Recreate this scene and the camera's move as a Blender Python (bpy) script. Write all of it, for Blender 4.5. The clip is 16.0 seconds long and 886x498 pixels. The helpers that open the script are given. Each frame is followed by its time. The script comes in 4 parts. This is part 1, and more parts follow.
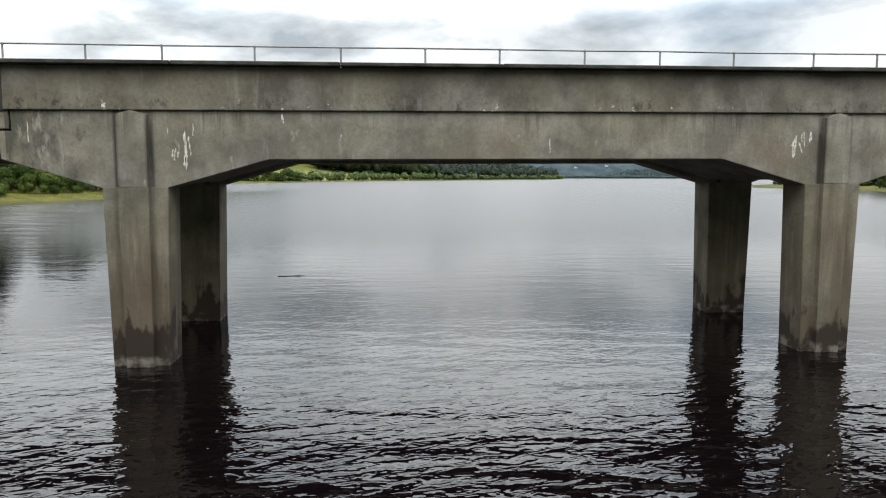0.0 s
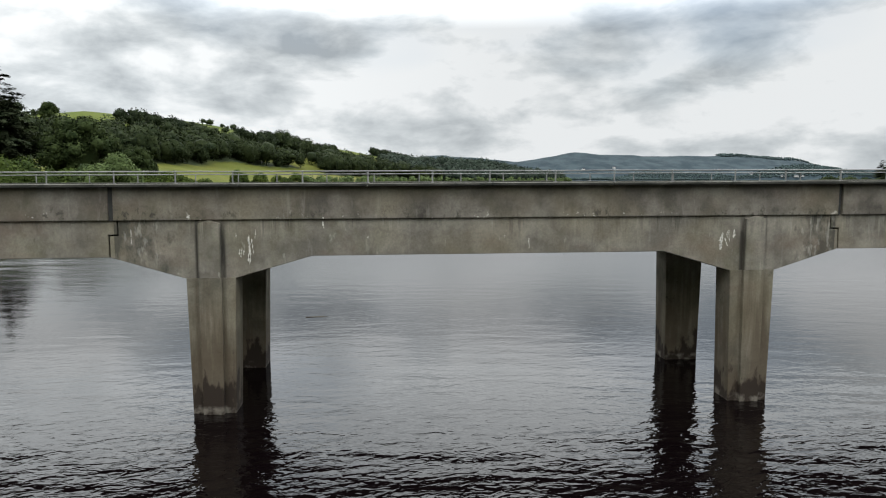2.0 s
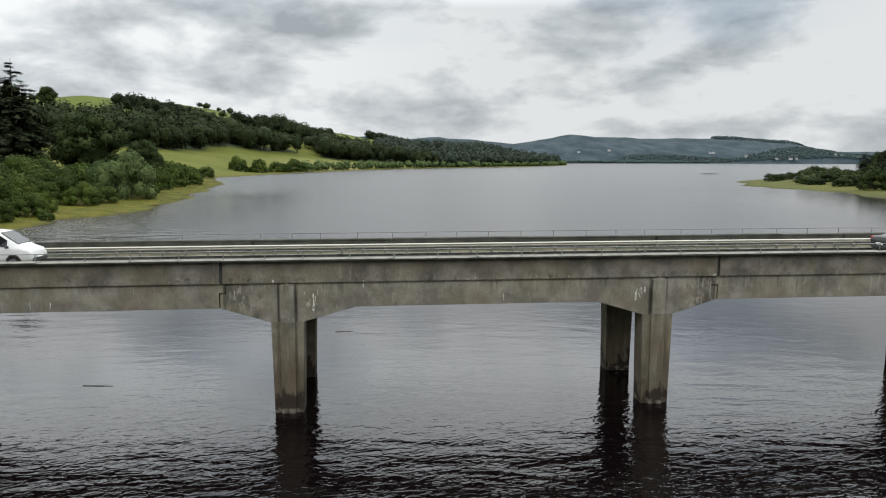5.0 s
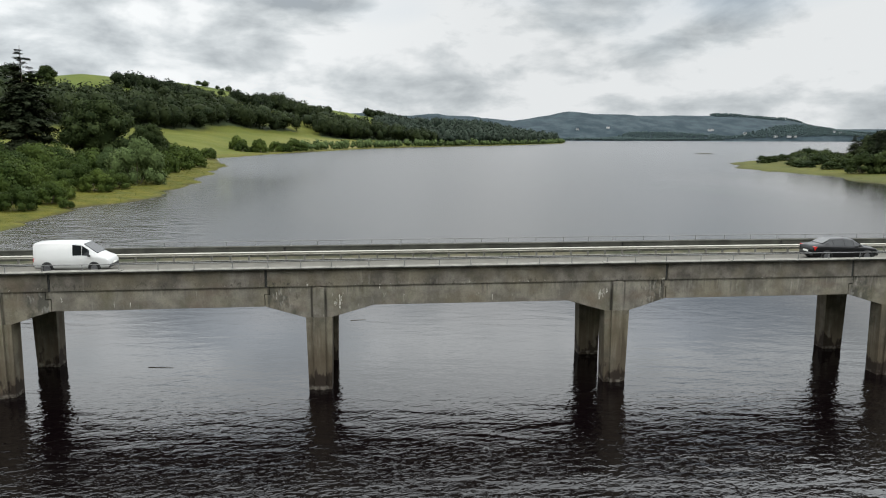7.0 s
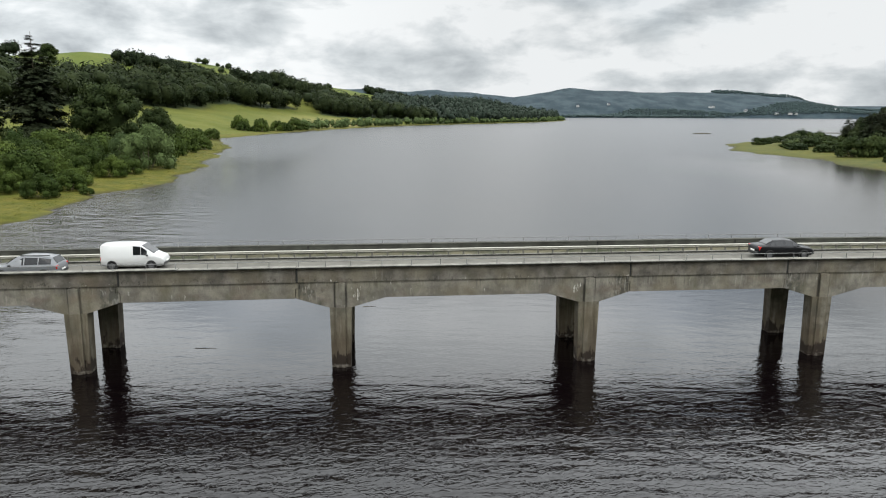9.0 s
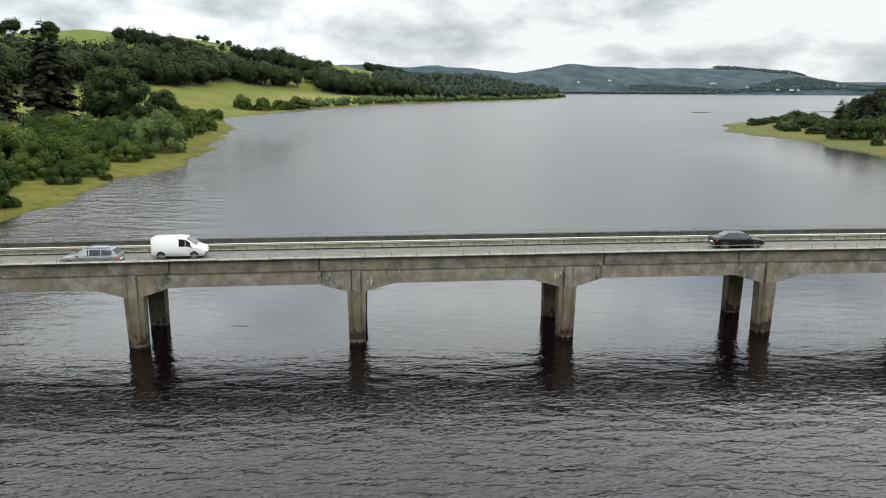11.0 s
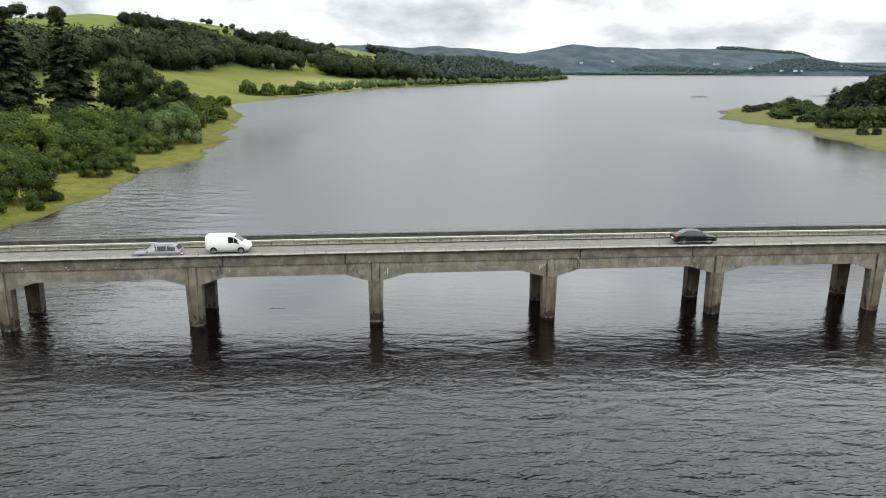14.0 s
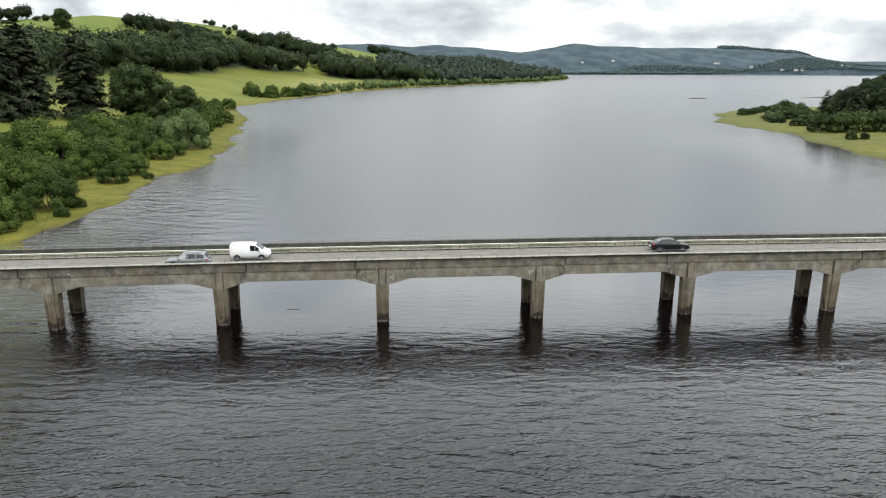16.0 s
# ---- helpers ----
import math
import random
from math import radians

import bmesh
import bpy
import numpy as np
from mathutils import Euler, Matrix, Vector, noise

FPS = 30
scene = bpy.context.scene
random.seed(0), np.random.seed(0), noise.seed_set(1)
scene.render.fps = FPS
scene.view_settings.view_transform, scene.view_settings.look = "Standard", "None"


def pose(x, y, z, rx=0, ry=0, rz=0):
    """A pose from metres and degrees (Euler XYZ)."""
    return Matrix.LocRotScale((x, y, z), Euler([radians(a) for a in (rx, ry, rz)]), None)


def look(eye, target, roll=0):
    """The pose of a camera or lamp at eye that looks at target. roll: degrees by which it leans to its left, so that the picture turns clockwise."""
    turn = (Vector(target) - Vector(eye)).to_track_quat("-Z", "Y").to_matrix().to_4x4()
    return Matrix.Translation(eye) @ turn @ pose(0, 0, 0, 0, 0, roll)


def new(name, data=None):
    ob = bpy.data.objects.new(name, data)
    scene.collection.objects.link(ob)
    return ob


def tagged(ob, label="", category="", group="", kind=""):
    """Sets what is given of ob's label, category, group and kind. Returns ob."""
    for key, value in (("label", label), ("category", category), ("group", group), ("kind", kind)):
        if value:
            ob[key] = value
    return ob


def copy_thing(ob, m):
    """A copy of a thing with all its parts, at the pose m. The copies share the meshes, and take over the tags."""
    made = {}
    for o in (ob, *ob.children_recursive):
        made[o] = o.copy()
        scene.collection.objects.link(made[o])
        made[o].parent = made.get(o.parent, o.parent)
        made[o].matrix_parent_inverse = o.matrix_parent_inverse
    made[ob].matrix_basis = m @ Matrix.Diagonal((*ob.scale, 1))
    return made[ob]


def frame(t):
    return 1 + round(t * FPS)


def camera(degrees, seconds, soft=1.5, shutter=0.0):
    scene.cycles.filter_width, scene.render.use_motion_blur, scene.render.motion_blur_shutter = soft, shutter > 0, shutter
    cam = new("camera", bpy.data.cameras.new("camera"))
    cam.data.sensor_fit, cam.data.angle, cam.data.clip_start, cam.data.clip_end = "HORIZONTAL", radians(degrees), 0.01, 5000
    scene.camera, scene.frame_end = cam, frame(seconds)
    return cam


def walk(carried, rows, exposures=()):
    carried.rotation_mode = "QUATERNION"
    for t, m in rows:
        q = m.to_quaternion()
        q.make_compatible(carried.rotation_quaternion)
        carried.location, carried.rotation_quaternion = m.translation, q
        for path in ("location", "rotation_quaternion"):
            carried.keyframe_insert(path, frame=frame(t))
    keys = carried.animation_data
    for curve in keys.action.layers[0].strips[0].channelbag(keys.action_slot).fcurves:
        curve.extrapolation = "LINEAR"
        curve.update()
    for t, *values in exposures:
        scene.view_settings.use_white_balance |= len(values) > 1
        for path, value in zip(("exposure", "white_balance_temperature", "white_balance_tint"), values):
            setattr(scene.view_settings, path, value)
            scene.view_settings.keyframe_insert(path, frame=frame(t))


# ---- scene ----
cam = camera(64.0, 16.0, soft=1.1)
PATH = [
    (0, (6.514, -17.441, 4.557), (6.688, -15.459, 4.355), 0.1),
    (0.5, (6.667, -18.391, 5.221), (6.818, -16.407, 5.022), 0.2),
    (1, (6.527, -19.51, 5.943), (6.679, -17.526, 5.745), 0.1),
    (1.5, (6.368, -20.857, 6.649), (6.52, -18.872, 6.451), 0.1),
    (2, (6.223, -22.301, 7.373), (6.376, -20.317, 7.175), 0.1),
    (2.5, (6.055, -23.796, 8.084), (6.209, -21.812, 7.886), 0.2),
    (3, (5.897, -25.341, 8.794), (6.052, -23.357, 8.595), 0.2),
    (3.5, (5.675, -26.967, 9.509), (5.835, -24.984, 9.302), 0.3),
    (4, (5.539, -28.663, 10.237), (5.701, -26.682, 10.017), 0.3),
    (6.5, (4.515, -37.886, 13.797), (4.684, -35.916, 13.498), 0.2),
    (7, (4.372, -39.776, 14.511), (4.542, -37.808, 14.196), 0.3),
    (7.5, (4.152, -41.713, 15.265), (4.324, -39.749, 14.933), 0.2),
    (8, (3.97, -43.58, 16.038), (4.142, -41.617, 15.691), 0.2),
    (8.5, (3.79, -45.393, 16.688), (3.962, -43.433, 16.326), 0.3),
    (9, (3.647, -47.444, 17.497), (3.817, -45.488, 17.117), 0.4),
    (11.5, (2.703, -57.417, 21.077), (2.871, -55.477, 20.617), 0.4),
    (12, (2.519, -59.334, 21.74), (2.686, -57.398, 21.265), 0.3),
    (12.5, (2.39, -61.351, 22.5), (2.554, -59.419, 22.01), 0.4),
    (13, (2.199, -63.22, 23.181), (2.362, -61.29, 22.683), 0.3),
    (13.5, (1.965, -65.087, 23.897), (2.128, -63.157, 23.398), 0.4),
    (14, (1.737, -66.93, 24.592), (1.899, -65.0, 24.095), 0.4),
    (14.5, (1.553, -68.945, 25.354), (1.715, -67.015, 24.856), 0.4),
    (15, (1.367, -70.871, 26.15), (1.529, -68.942, 25.651), 0.4),
    (15.5, (1.18, -72.774, 26.902), (1.343, -70.844, 26.402), 0.5),
    (16, (1.241, -74.587, 27.561), (1.4, -72.657, 27.06), 0.4),
]
walk(cam, [(t, look(eye, target, roll)) for t, eye, target, roll in PATH],
     exposures=((0.0, 0.14), (1.0, -0.02), (2.0, -0.16), (4.0, -0.28), (9.0, -0.1), (12.5, 0.12), (16.0, 0.2)))

# ---- sky and light ----
SUN_DIR = Vector((-0.38, -0.48, 0.79)).normalized()


def nodes_of(tree):
    tree.nodes.clear()

    def make(kind, **values):
        n = tree.nodes.new(kind)
        for key, value in values.items():
            if key in n.inputs.keys():
                n.inputs[key].default_value = value
        return n
    return make, tree.links.new


def build_world():
    world = bpy.data.worlds.new("overcast_sky")
    scene.world = world
    world.use_nodes = True
    t = world.node_tree
    make, link = nodes_of(t)
    sky = make("ShaderNodeTexSky")
    sky.sky_type, sky.sun_disc = "NISHITA", False
    sky.sun_elevation, sky.sun_rotation = math.asin(SUN_DIR.z), math.atan2(SUN_DIR.x, SUN_DIR.y)
    dim = make("ShaderNodeVectorMath")
    dim.operation = "SCALE"
    dim.inputs["Scale"].default_value = 0.12
    link(sky.outputs[0], dim.inputs[0])
    coord = make("ShaderNodeTexCoord")
    sep = make("ShaderNodeSeparateXYZ")
    link(coord.outputs["Generated"], sep.inputs[0])
    plane = make("ShaderNodeVectorMath")
    plane.operation = "MULTIPLY"
    plane.inputs[1].default_value = (1.0, 1.0, 2.3)
    link(coord.outputs["Generated"], plane.inputs[0])
    big = make("ShaderNodeTexNoise", Scale=3.0, Detail=4.0, Roughness=0.5, Distortion=0.0)
    shift = make("ShaderNodeVectorMath")
    shift.inputs[1].default_value = CLOUD_SHIFT
    link(plane.outputs[0], shift.inputs[0])
    link(shift.outputs[0], big.inputs["Vector"])
    puff = make("ShaderNodeTexNoise", Scale=8.5, Detail=8.0, Roughness=0.55, Distortion=0.2)
    link(shift.outputs[0], puff.inputs["Vector"])
    both = make("ShaderNodeMix")
    both.inputs[0].default_value = 0.5
    link(big.outputs[0], both.inputs[2])
    link(puff.outputs[0], both.inputs[3])
    ramp = make("ShaderNodeValToRGB")
    e = ramp.color_ramp.elements
    e[0].position, e[0].color = 0.39, (0.37, 0.405, 0.43, 1)
    e[1].position, e[1].color = 0.55, (0.84, 0.865, 0.875, 1)
    mid = e.new(0.48)
    mid.color = (0.6, 0.64, 0.66, 1)
    link(both.outputs[0], ramp.inputs[0])
    thick = make("ShaderNodeMapRange")
    for i, v in enumerate((0.2, 0.36, 0.0, 0.75)):
        thick.inputs[i + 1].default_value = v
    link(sep.outputs[2], thick.inputs[0])
    veil = make("ShaderNodeMix")
    veil.data_type = "RGBA"
    veil.inputs[7].default_value = (0.66, 0.69, 0.705, 1)
    link(thick.outputs[0], veil.inputs[0])
    link(ramp.outputs[0], veil.inputs[6])
    gap = make("ShaderNodeTexNoise", Scale=0.9, Detail=4.0, Roughness=0.6)
    link(plane.outputs[0], gap.inputs["Vector"])
    hole = make("ShaderNodeMapRange")
    hole.inputs[1].default_value, hole.inputs[2].default_value = 0.62, 0.75
    hole.inputs[3].default_value, hole.inputs[4].default_value = 0.0, 0.35
    link(gap.outputs[0], hole.inputs[0])
    mix = make("ShaderNodeMix")
    mix.data_type = "RGBA"
    link(hole.outputs[0], mix.inputs[0])
    link(veil.outputs[2], mix.inputs[6])
    link(dim.outputs[0], mix.inputs[7])
    # brighter overhead, where the cloud layer is thin
    steps = []
    for low, high, more in SKY_STEPS:
        rise = make("ShaderNodeMapRange")
        rise.inputs[1].default_value, rise.inputs[2].default_value = low, high
        rise.inputs[3].default_value, rise.inputs[4].default_value = 0.0, more
        link(sep.outputs[2], rise.inputs[0])
        steps.append(rise)
    east = make("ShaderNodeMapRange")
    for i, v in enumerate((-0.5, 0.6, *SKY_EAST)):
        east.inputs[i + 1].default_value = v
    link(sep.outputs[0], east.inputs[0])
    lean = make("ShaderNodeMath")
    lean.operation = "MULTIPLY"
    link(steps[1].outputs[0], lean.inputs[0])
    link(east.outputs[0], lean.inputs[1])
    high = make("ShaderNodeMath")
    link(steps[0].outputs[0], high.inputs[0])
    link(lean.outputs[0], high.inputs[1])
    west = make("ShaderNodeMapRange")
    for i, v in enumerate((-0.6, 0.15, *SKY_LOW)):
        west.inputs[i + 1].default_value = v
    link(sep.outputs[0], west.inputs[0])
    bright = make("ShaderNodeMath")
    link(high.outputs[0], bright.inputs[0])
    link(west.outputs[0], bright.inputs[1])
    bg = make("ShaderNodeBackground")
    link(mix.outputs[2], bg.inputs["Color"])
    link(bright.outputs[0], bg.inputs["Strength"])
    out = make("ShaderNodeOutputWorld")
    link(bg.outputs[0], out.inputs[0])


CLOUD_SHIFT, SKY_LOW, SKY_EAST = (30.3, 27.1, 0.0), (1.45, 1.08), (0.35, 2.0)
SKY_STEPS = ((0.2, 0.29, 2.05), (0.34, 0.55, 1.9))
build_world()
sun = new("sun", bpy.data.lights.new("sun", "SUN"))
sun.data.energy, sun.data.angle, sun.data.color = 0.9, radians(22), (1.0, 0.96, 0.9)
sun.matrix_world = look(SUN_DIR * 100, (0, 0, 0))


# ---- materials ----
def material(name):
    m = bpy.data.materials.new(name)
    m.use_nodes = True
    make, link = nodes_of(m.node_tree)
    out = make("ShaderNodeOutputMaterial")
    p = make("ShaderNodeBsdfPrincipled")
    link(p.outputs[0], out.inputs[0])
    return m, make, link, p


def scaled_position(make, link, scale):
    g = make("ShaderNodeNewGeometry")
    v = make("ShaderNodeVectorMath")
    v.operation = "MULTIPLY"
    v.inputs[1].default_value = scale
    link(g.outputs["Position"], v.inputs[0])
    return v.outputs[0]


def noise_at(make, link, vector, scale, detail=4.0, rough=0.55):
    n = make("ShaderNodeTexNoise", Scale=scale, Detail=detail, Roughness=rough)
    link(vector, n.inputs["Vector"])
    return n.outputs[0]


def fit_range(make, link, value, a, b, c=0.0, d=1.0):
    r = make("ShaderNodeMapRange")
    for i, v in enumerate((a, b, c, d)):
        r.inputs[i + 1].default_value = v
    link(value, r.inputs[0])
    return r.outputs[0]


def ease(make, link, value, a, b, c=0.0, d=1.0):
    """As fit_range, but flowing in and out softly, with no edge anywhere."""
    lean = 7.0 / (b - a)
    power = calc(make, link, "MULTIPLY", calc(make, link, "SUBTRACT", value, (a + b) / 2), -lean)
    power = calc(make, link, "MINIMUM", power, 60.0)
    share = calc(make, link, "DIVIDE", 1.0, calc(make, link, "ADD", calc(make, link, "POWER", math.e, power), 1.0))
    return calc(make, link, "ADD", calc(make, link, "MULTIPLY", share, d - c), c)


def blend(make, link, factor, a, b, how="MIX"):
    m = make("ShaderNodeMix")
    m.data_type, m.blend_type = "RGBA", how
    for socket, v in ((0, factor), (6, a), (7, b)):
        if isinstance(v, (int, float)):
            m.inputs[socket].default_value = v
        elif isinstance(v, tuple):
            m.inputs[socket].default_value = (*v, 1)
        else:
            link(v, m.inputs[socket])
    return m.outputs[2]


def calc(make, link, op, a, b):
    m = make("ShaderNodeMath")
    m.operation = op
    for i, v in enumerate((a, b)):
        if isinstance(v, (int, float)):
            m.inputs[i].default_value = v
        else:
            link(v, m.inputs[i])
    return m.outputs[0]


def relief(make, link, p, height, strength, distance):
    b = make("ShaderNodeBump", Strength=strength, Distance=distance)
    link(height, b.inputs["Height"])
    link(b.outputs[0], p.inputs["Normal"])


def concrete(name, light, dark, waterline=False, blotch=(0.42, 0.62), stain_z=None, drip_z=None, pitted=0.7, joints=False):
    """Old cast concrete: cloudy tone, vertical rain streaks, pores; near water also algae and a pale tide band."""
    m, make, link, p = material(name)
    pos = scaled_position(make, link, (1, 1, 1))
    cloudy = noise_at(make, link, pos, 0.9, 5)
    color = blend(make, link, fit_range(make, link, cloudy, *blotch), dark, light)
    streak = noise_at(make, link, scaled_position(make, link, (2.6, 2.6, 0.22)), 1.6, 5, 0.65)
    color = blend(make, link, fit_range(make, link, streak, 0.52, 0.76, 0.0, 0.2), color, tuple(0.45 * c for c in dark))
    pale = noise_at(make, link, scaled_position(make, link, (3.4, 3.4, 0.45)), 1.1, 4, 0.6)
    color = blend(make, link, fit_range(make, link, pale, 0.62, 0.75, 0.0, 0.22), color, (0.45, 0.43, 0.38))
    patch = noise_at(make, link, scaled_position(make, link, (1, 1, 0.7)), 1.7, 3, 0.5)
    color = blend(make, link, fit_range(make, link, patch, 0.57, 0.66, 0.0, 0.14), color, tuple(min(1, 1.55 * c) for c in light))
    color = blend(make, link, fit_range(make, link, patch, 0.43, 0.33, 0.0, 0.2), color, tuple(0.6 * c for c in dark))
    olive = noise_at(make, link, pos, 0.35, 3)
    color = blend(make, link, fit_range(make, link, olive, 0.45, 0.62, 0.0, 0.5), color, (0.14, 0.12, 0.078))
    rust = noise_at(make, link, scaled_position(make, link, (0.5, 0.5, 1.3)), 0.55, 5, 0.6)
    color = blend(make, link, fit_range(make, link, rust, 0.53, 0.68, 0.0, 0.4), color, tuple(c * k for c, k in zip(dark, (1.25, 0.95, 0.85))))
    moss = noise_at(make, link, scaled_position(make, link, (1.0, 1.0, 0.6)), 0.8, 6, 0.62)
    color = blend(make, link, fit_range(make, link, moss, 0.53, 0.66, 0.0, 0.36), color, tuple(c * k for c, k in zip(dark, (0.8, 0.88, 0.62))))
    grain = noise_at(make, link, pos, 14, 6, 0.7)
    color = blend(make, link, 0.5, color, fit_range(make, link, grain, 0.3, 0.7, 0.6, 1.25), "MULTIPLY")
    pits = calc(make, link, "MULTIPLY", fit_range(make, link, noise_at(make, link, pos, 7.0, 6, 0.75), 0.55, 0.64),
                fit_range(make, link, noise_at(make, link, scaled_position(make, link, (0.5, 0.5, 1.2)), 1.0, 3), 0.52, 0.62))
    color = blend(make, link, calc(make, link, "MULTIPLY", pits, pitted), color, tuple(0.25 * c for c in dark))
    if stain_z:
        # soot and lichen gathered along the lower edge, with pale spalls
        low = make("ShaderNodeSeparateXYZ")
        link(pos, low.inputs[0])
        near_edge = fit_range(make, link, low.outputs[2], stain_z + 0.5, stain_z + 0.1)
        speck = noise_at(make, link, scaled_position(make, link, (1, 1, 0.8)), 5.5, 6, 0.72)
        mask = noise_at(make, link, scaled_position(make, link, (0.7, 0.7, 0.4)), 1.3, 3)
        soot = calc(make, link, "MULTIPLY", fit_range(make, link, speck, 0.5, 0.6), fit_range(make, link, mask, 0.42, 0.58))
        color = blend(make, link, calc(make, link, "MULTIPLY", calc(make, link, "MULTIPLY", soot, near_edge), 0.75), color, tuple(0.3 * c for c in dark))
        spall = calc(make, link, "MULTIPLY", fit_range(make, link, noise_at(make, link, pos, 4.1, 5, 0.6), 0.64, 0.68),
                     fit_range(make, link, low.outputs[2], stain_z + 0.25, stain_z + 0.05))
        color = blend(make, link, calc(make, link, "MULTIPLY", spall, 0.8), color, (0.5, 0.48, 0.43))
    if joints:
        # soot and moss on the cantilever ends beside the half joints
        along = make("ShaderNodeSeparateXYZ")
        link(pos, along.inputs[0])
        u = calc(make, link, "FLOORED_MODULO", calc(make, link, "ADD", along.outputs[0], 2.1), 2 * 17.4)
        near_joint = calc(make, link, "MAXIMUM", fit_range(make, link, u, 0.0, 2.2, 1.0, 0.0),
                          calc(make, link, "MULTIPLY", fit_range(make, link, u, 20.9, 23.0), calc(make, link, "LESS_THAN", u, 23.05)))
        mottle = noise_at(make, link, scaled_position(make, link, (1.6, 1.6, 0.9)), 1.5, 6, 0.68)
        mask = fit_range(make, link, calc(make, link, "ADD", mottle, calc(make, link, "MULTIPLY", near_joint, 0.3)), 0.63, 0.8)
        color = blend(make, link, calc(make, link, "MULTIPLY", mask, 0.7), color, (0.03, 0.03, 0.024))
        rub = fit_range(make, link, calc(make, link, "ADD", noise_at(make, link, scaled_position(make, link, (2.6, 2.6, 0.9)), 1.9, 5, 0.6), calc(make, link, "MULTIPLY", near_joint, 0.12)), 0.66, 0.72)
        color = blend(make, link, calc(make, link, "MULTIPLY", rub, 0.2), color, (0.45, 0.44, 0.4))
    if joints:
        # uneven dark lines where the raised ribs meet the girder
        across = make("ShaderNodeSeparateXYZ")
        link(pos, across.inputs[0])
        off = calc(make, link, "FLOORED_MODULO", calc(make, link, "ADD", across.outputs[0], 0.5 * 17.4 - 0.75), 17.4)
        off = calc(make, link, "ABSOLUTE", calc(make, link, "SUBTRACT", off, 0.5 * 17.4), 0.0)
        line = fit_range(make, link, calc(make, link, "ABSOLUTE", calc(make, link, "SUBTRACT", off, 0.385), 0.0), 0.03, 0.1, 1.0, 0.0)
        patchy = fit_range(make, link, noise_at(make, link, scaled_position(make, link, (1.1, 1, 0.35)), 1.4, 4), 0.38, 0.55, 0.15, 0.85)
        color = blend(make, link, calc(make, link, "MULTIPLY", line, patchy), color, tuple(0.22 * c for c in dark))
    if drip_z:
        # dark and pale runs of water down from the joint above
        high = make("ShaderNodeSeparateXYZ")
        link(pos, high.inputs[0])
        for seed, shade, strength in ((0.0, tuple(0.3 * c for c in dark), 0.45), (40.0, (0.4, 0.38, 0.33), 0.16)):
            where = noise_at(make, link, scaled_position(make, link, (1, 1, 0.0)), 0.55 + 0.001 * seed, 3)
            run = noise_at(make, link, scaled_position(make, link, (2.2 + 0.01 * seed, 2.2, 0.16)), 2.4, 4, 0.6)
            reach = calc(make, link, "ADD", fit_range(make, link, high.outputs[2], drip_z - 1.1, drip_z, -0.12, 0.08), run)
            mask = calc(make, link, "MULTIPLY", fit_range(make, link, reach, 0.56, 0.66), fit_range(make, link, where, 0.45, 0.58))
            color = blend(make, link, calc(make, link, "MULTIPLY", mask, strength), color, shade)
    if waterline:
        sep = make("ShaderNodeSeparateXYZ")
        link(pos, sep.inputs[0])
        # peat-brown runs left by high water
        run = noise_at(make, link, scaled_position(make, link, (2.4, 2.4, 0.2)), 1.2, 5, 0.6)
        reach = calc(make, link, "ADD", run, fit_range(make, link, sep.outputs[2], 0.0, 5.4, 0.26, -0.14))
        color = blend(make, link, fit_range(make, link, reach, 0.45, 0.7, 0.0, 0.75), color, (0.055, 0.04, 0.025))
        edge = noise_at(make, link, scaled_position(make, link, (1.3, 1.3, 0.5)), 1.3, 5, 0.6)
        level = fit_range(make, link, edge, 0.35, 0.68, 0.05, 1.7)
        wet = fit_range(make, link, calc(make, link, "SUBTRACT", sep.outputs[2], level), -0.2, 0.14, 0.95, 0.0)
        color = blend(make, link, wet, color, (0.016, 0.0105, 0.007))
        tide = noise_at(make, link, pos, 3.0, 4)
        band = calc(make, link, "MULTIPLY", fit_range(make, link, sep.outputs[2], 0.3, 0.18),
                    fit_range(make, link, tide, 0.48, 0.66, 0.0, 0.28))
        color = blend(make, link, band, color, (0.34, 0.31, 0.26))
    link(color, p.inputs["Base Color"])
    p.inputs["Roughness"].default_value = 0.88
    p.inputs["Specular IOR Level"].default_value = 0.25
    relief(make, link, p, calc(make, link, "ADD", grain, cloudy), 0.35, 0.02)
    return m


def plain(name, color, rough=0.6, metal=0.0, vary=0.25, scale=3.0, spec=0.5):
    m, make, link, p = material(name)
    pos = scaled_position(make, link, (1, 1, 1))
    n = noise_at(make, link, pos, scale, 5)
    low, high = tuple(c * (1 - vary) for c in color), tuple(min(1, c * (1 + vary)) for c in color)
    link(blend(make, link, fit_range(make, link, n, 0.3, 0.7), low, high), p.inputs["Base Color"])
    p.inputs["Roughness"].default_value, p.inputs["Metallic"].default_value = rough, metal
    p.inputs["Specular IOR Level"].default_value = spec
    return m


def foliage(name, dark, light, spread=0.35):
    """Leaves: each leaf its own tone, with a slow drift from plant to plant, some light coming through."""
    m, make, link, p = material(name)
    g = make("ShaderNodeNewGeometry")
    pos = scaled_position(make, link, (1, 1, 1))
    drift = noise_at(make, link, pos, 0.13, 3)
    mixv = calc(make, link, "ADD", calc(make, link, "MULTIPLY", g.outputs["Random Per Island"], spread),
                fit_range(make, link, drift, 0.3, 0.7, 0.0, 1 - spread))
    color = blend(make, link, mixv, dark, light)
    info = make("ShaderNodeObjectInfo")
    color = blend(make, link, 1.0, color, blend(make, link, info.outputs["Random"], (0.66, 0.7, 0.7), (1.32, 1.26, 1.1)), "MULTIPLY")
    link(color, p.inputs["Base Color"])
    p.inputs["Roughness"].default_value = 0.8
    p.inputs["Specular IOR Level"].default_value = 0.06
    return m


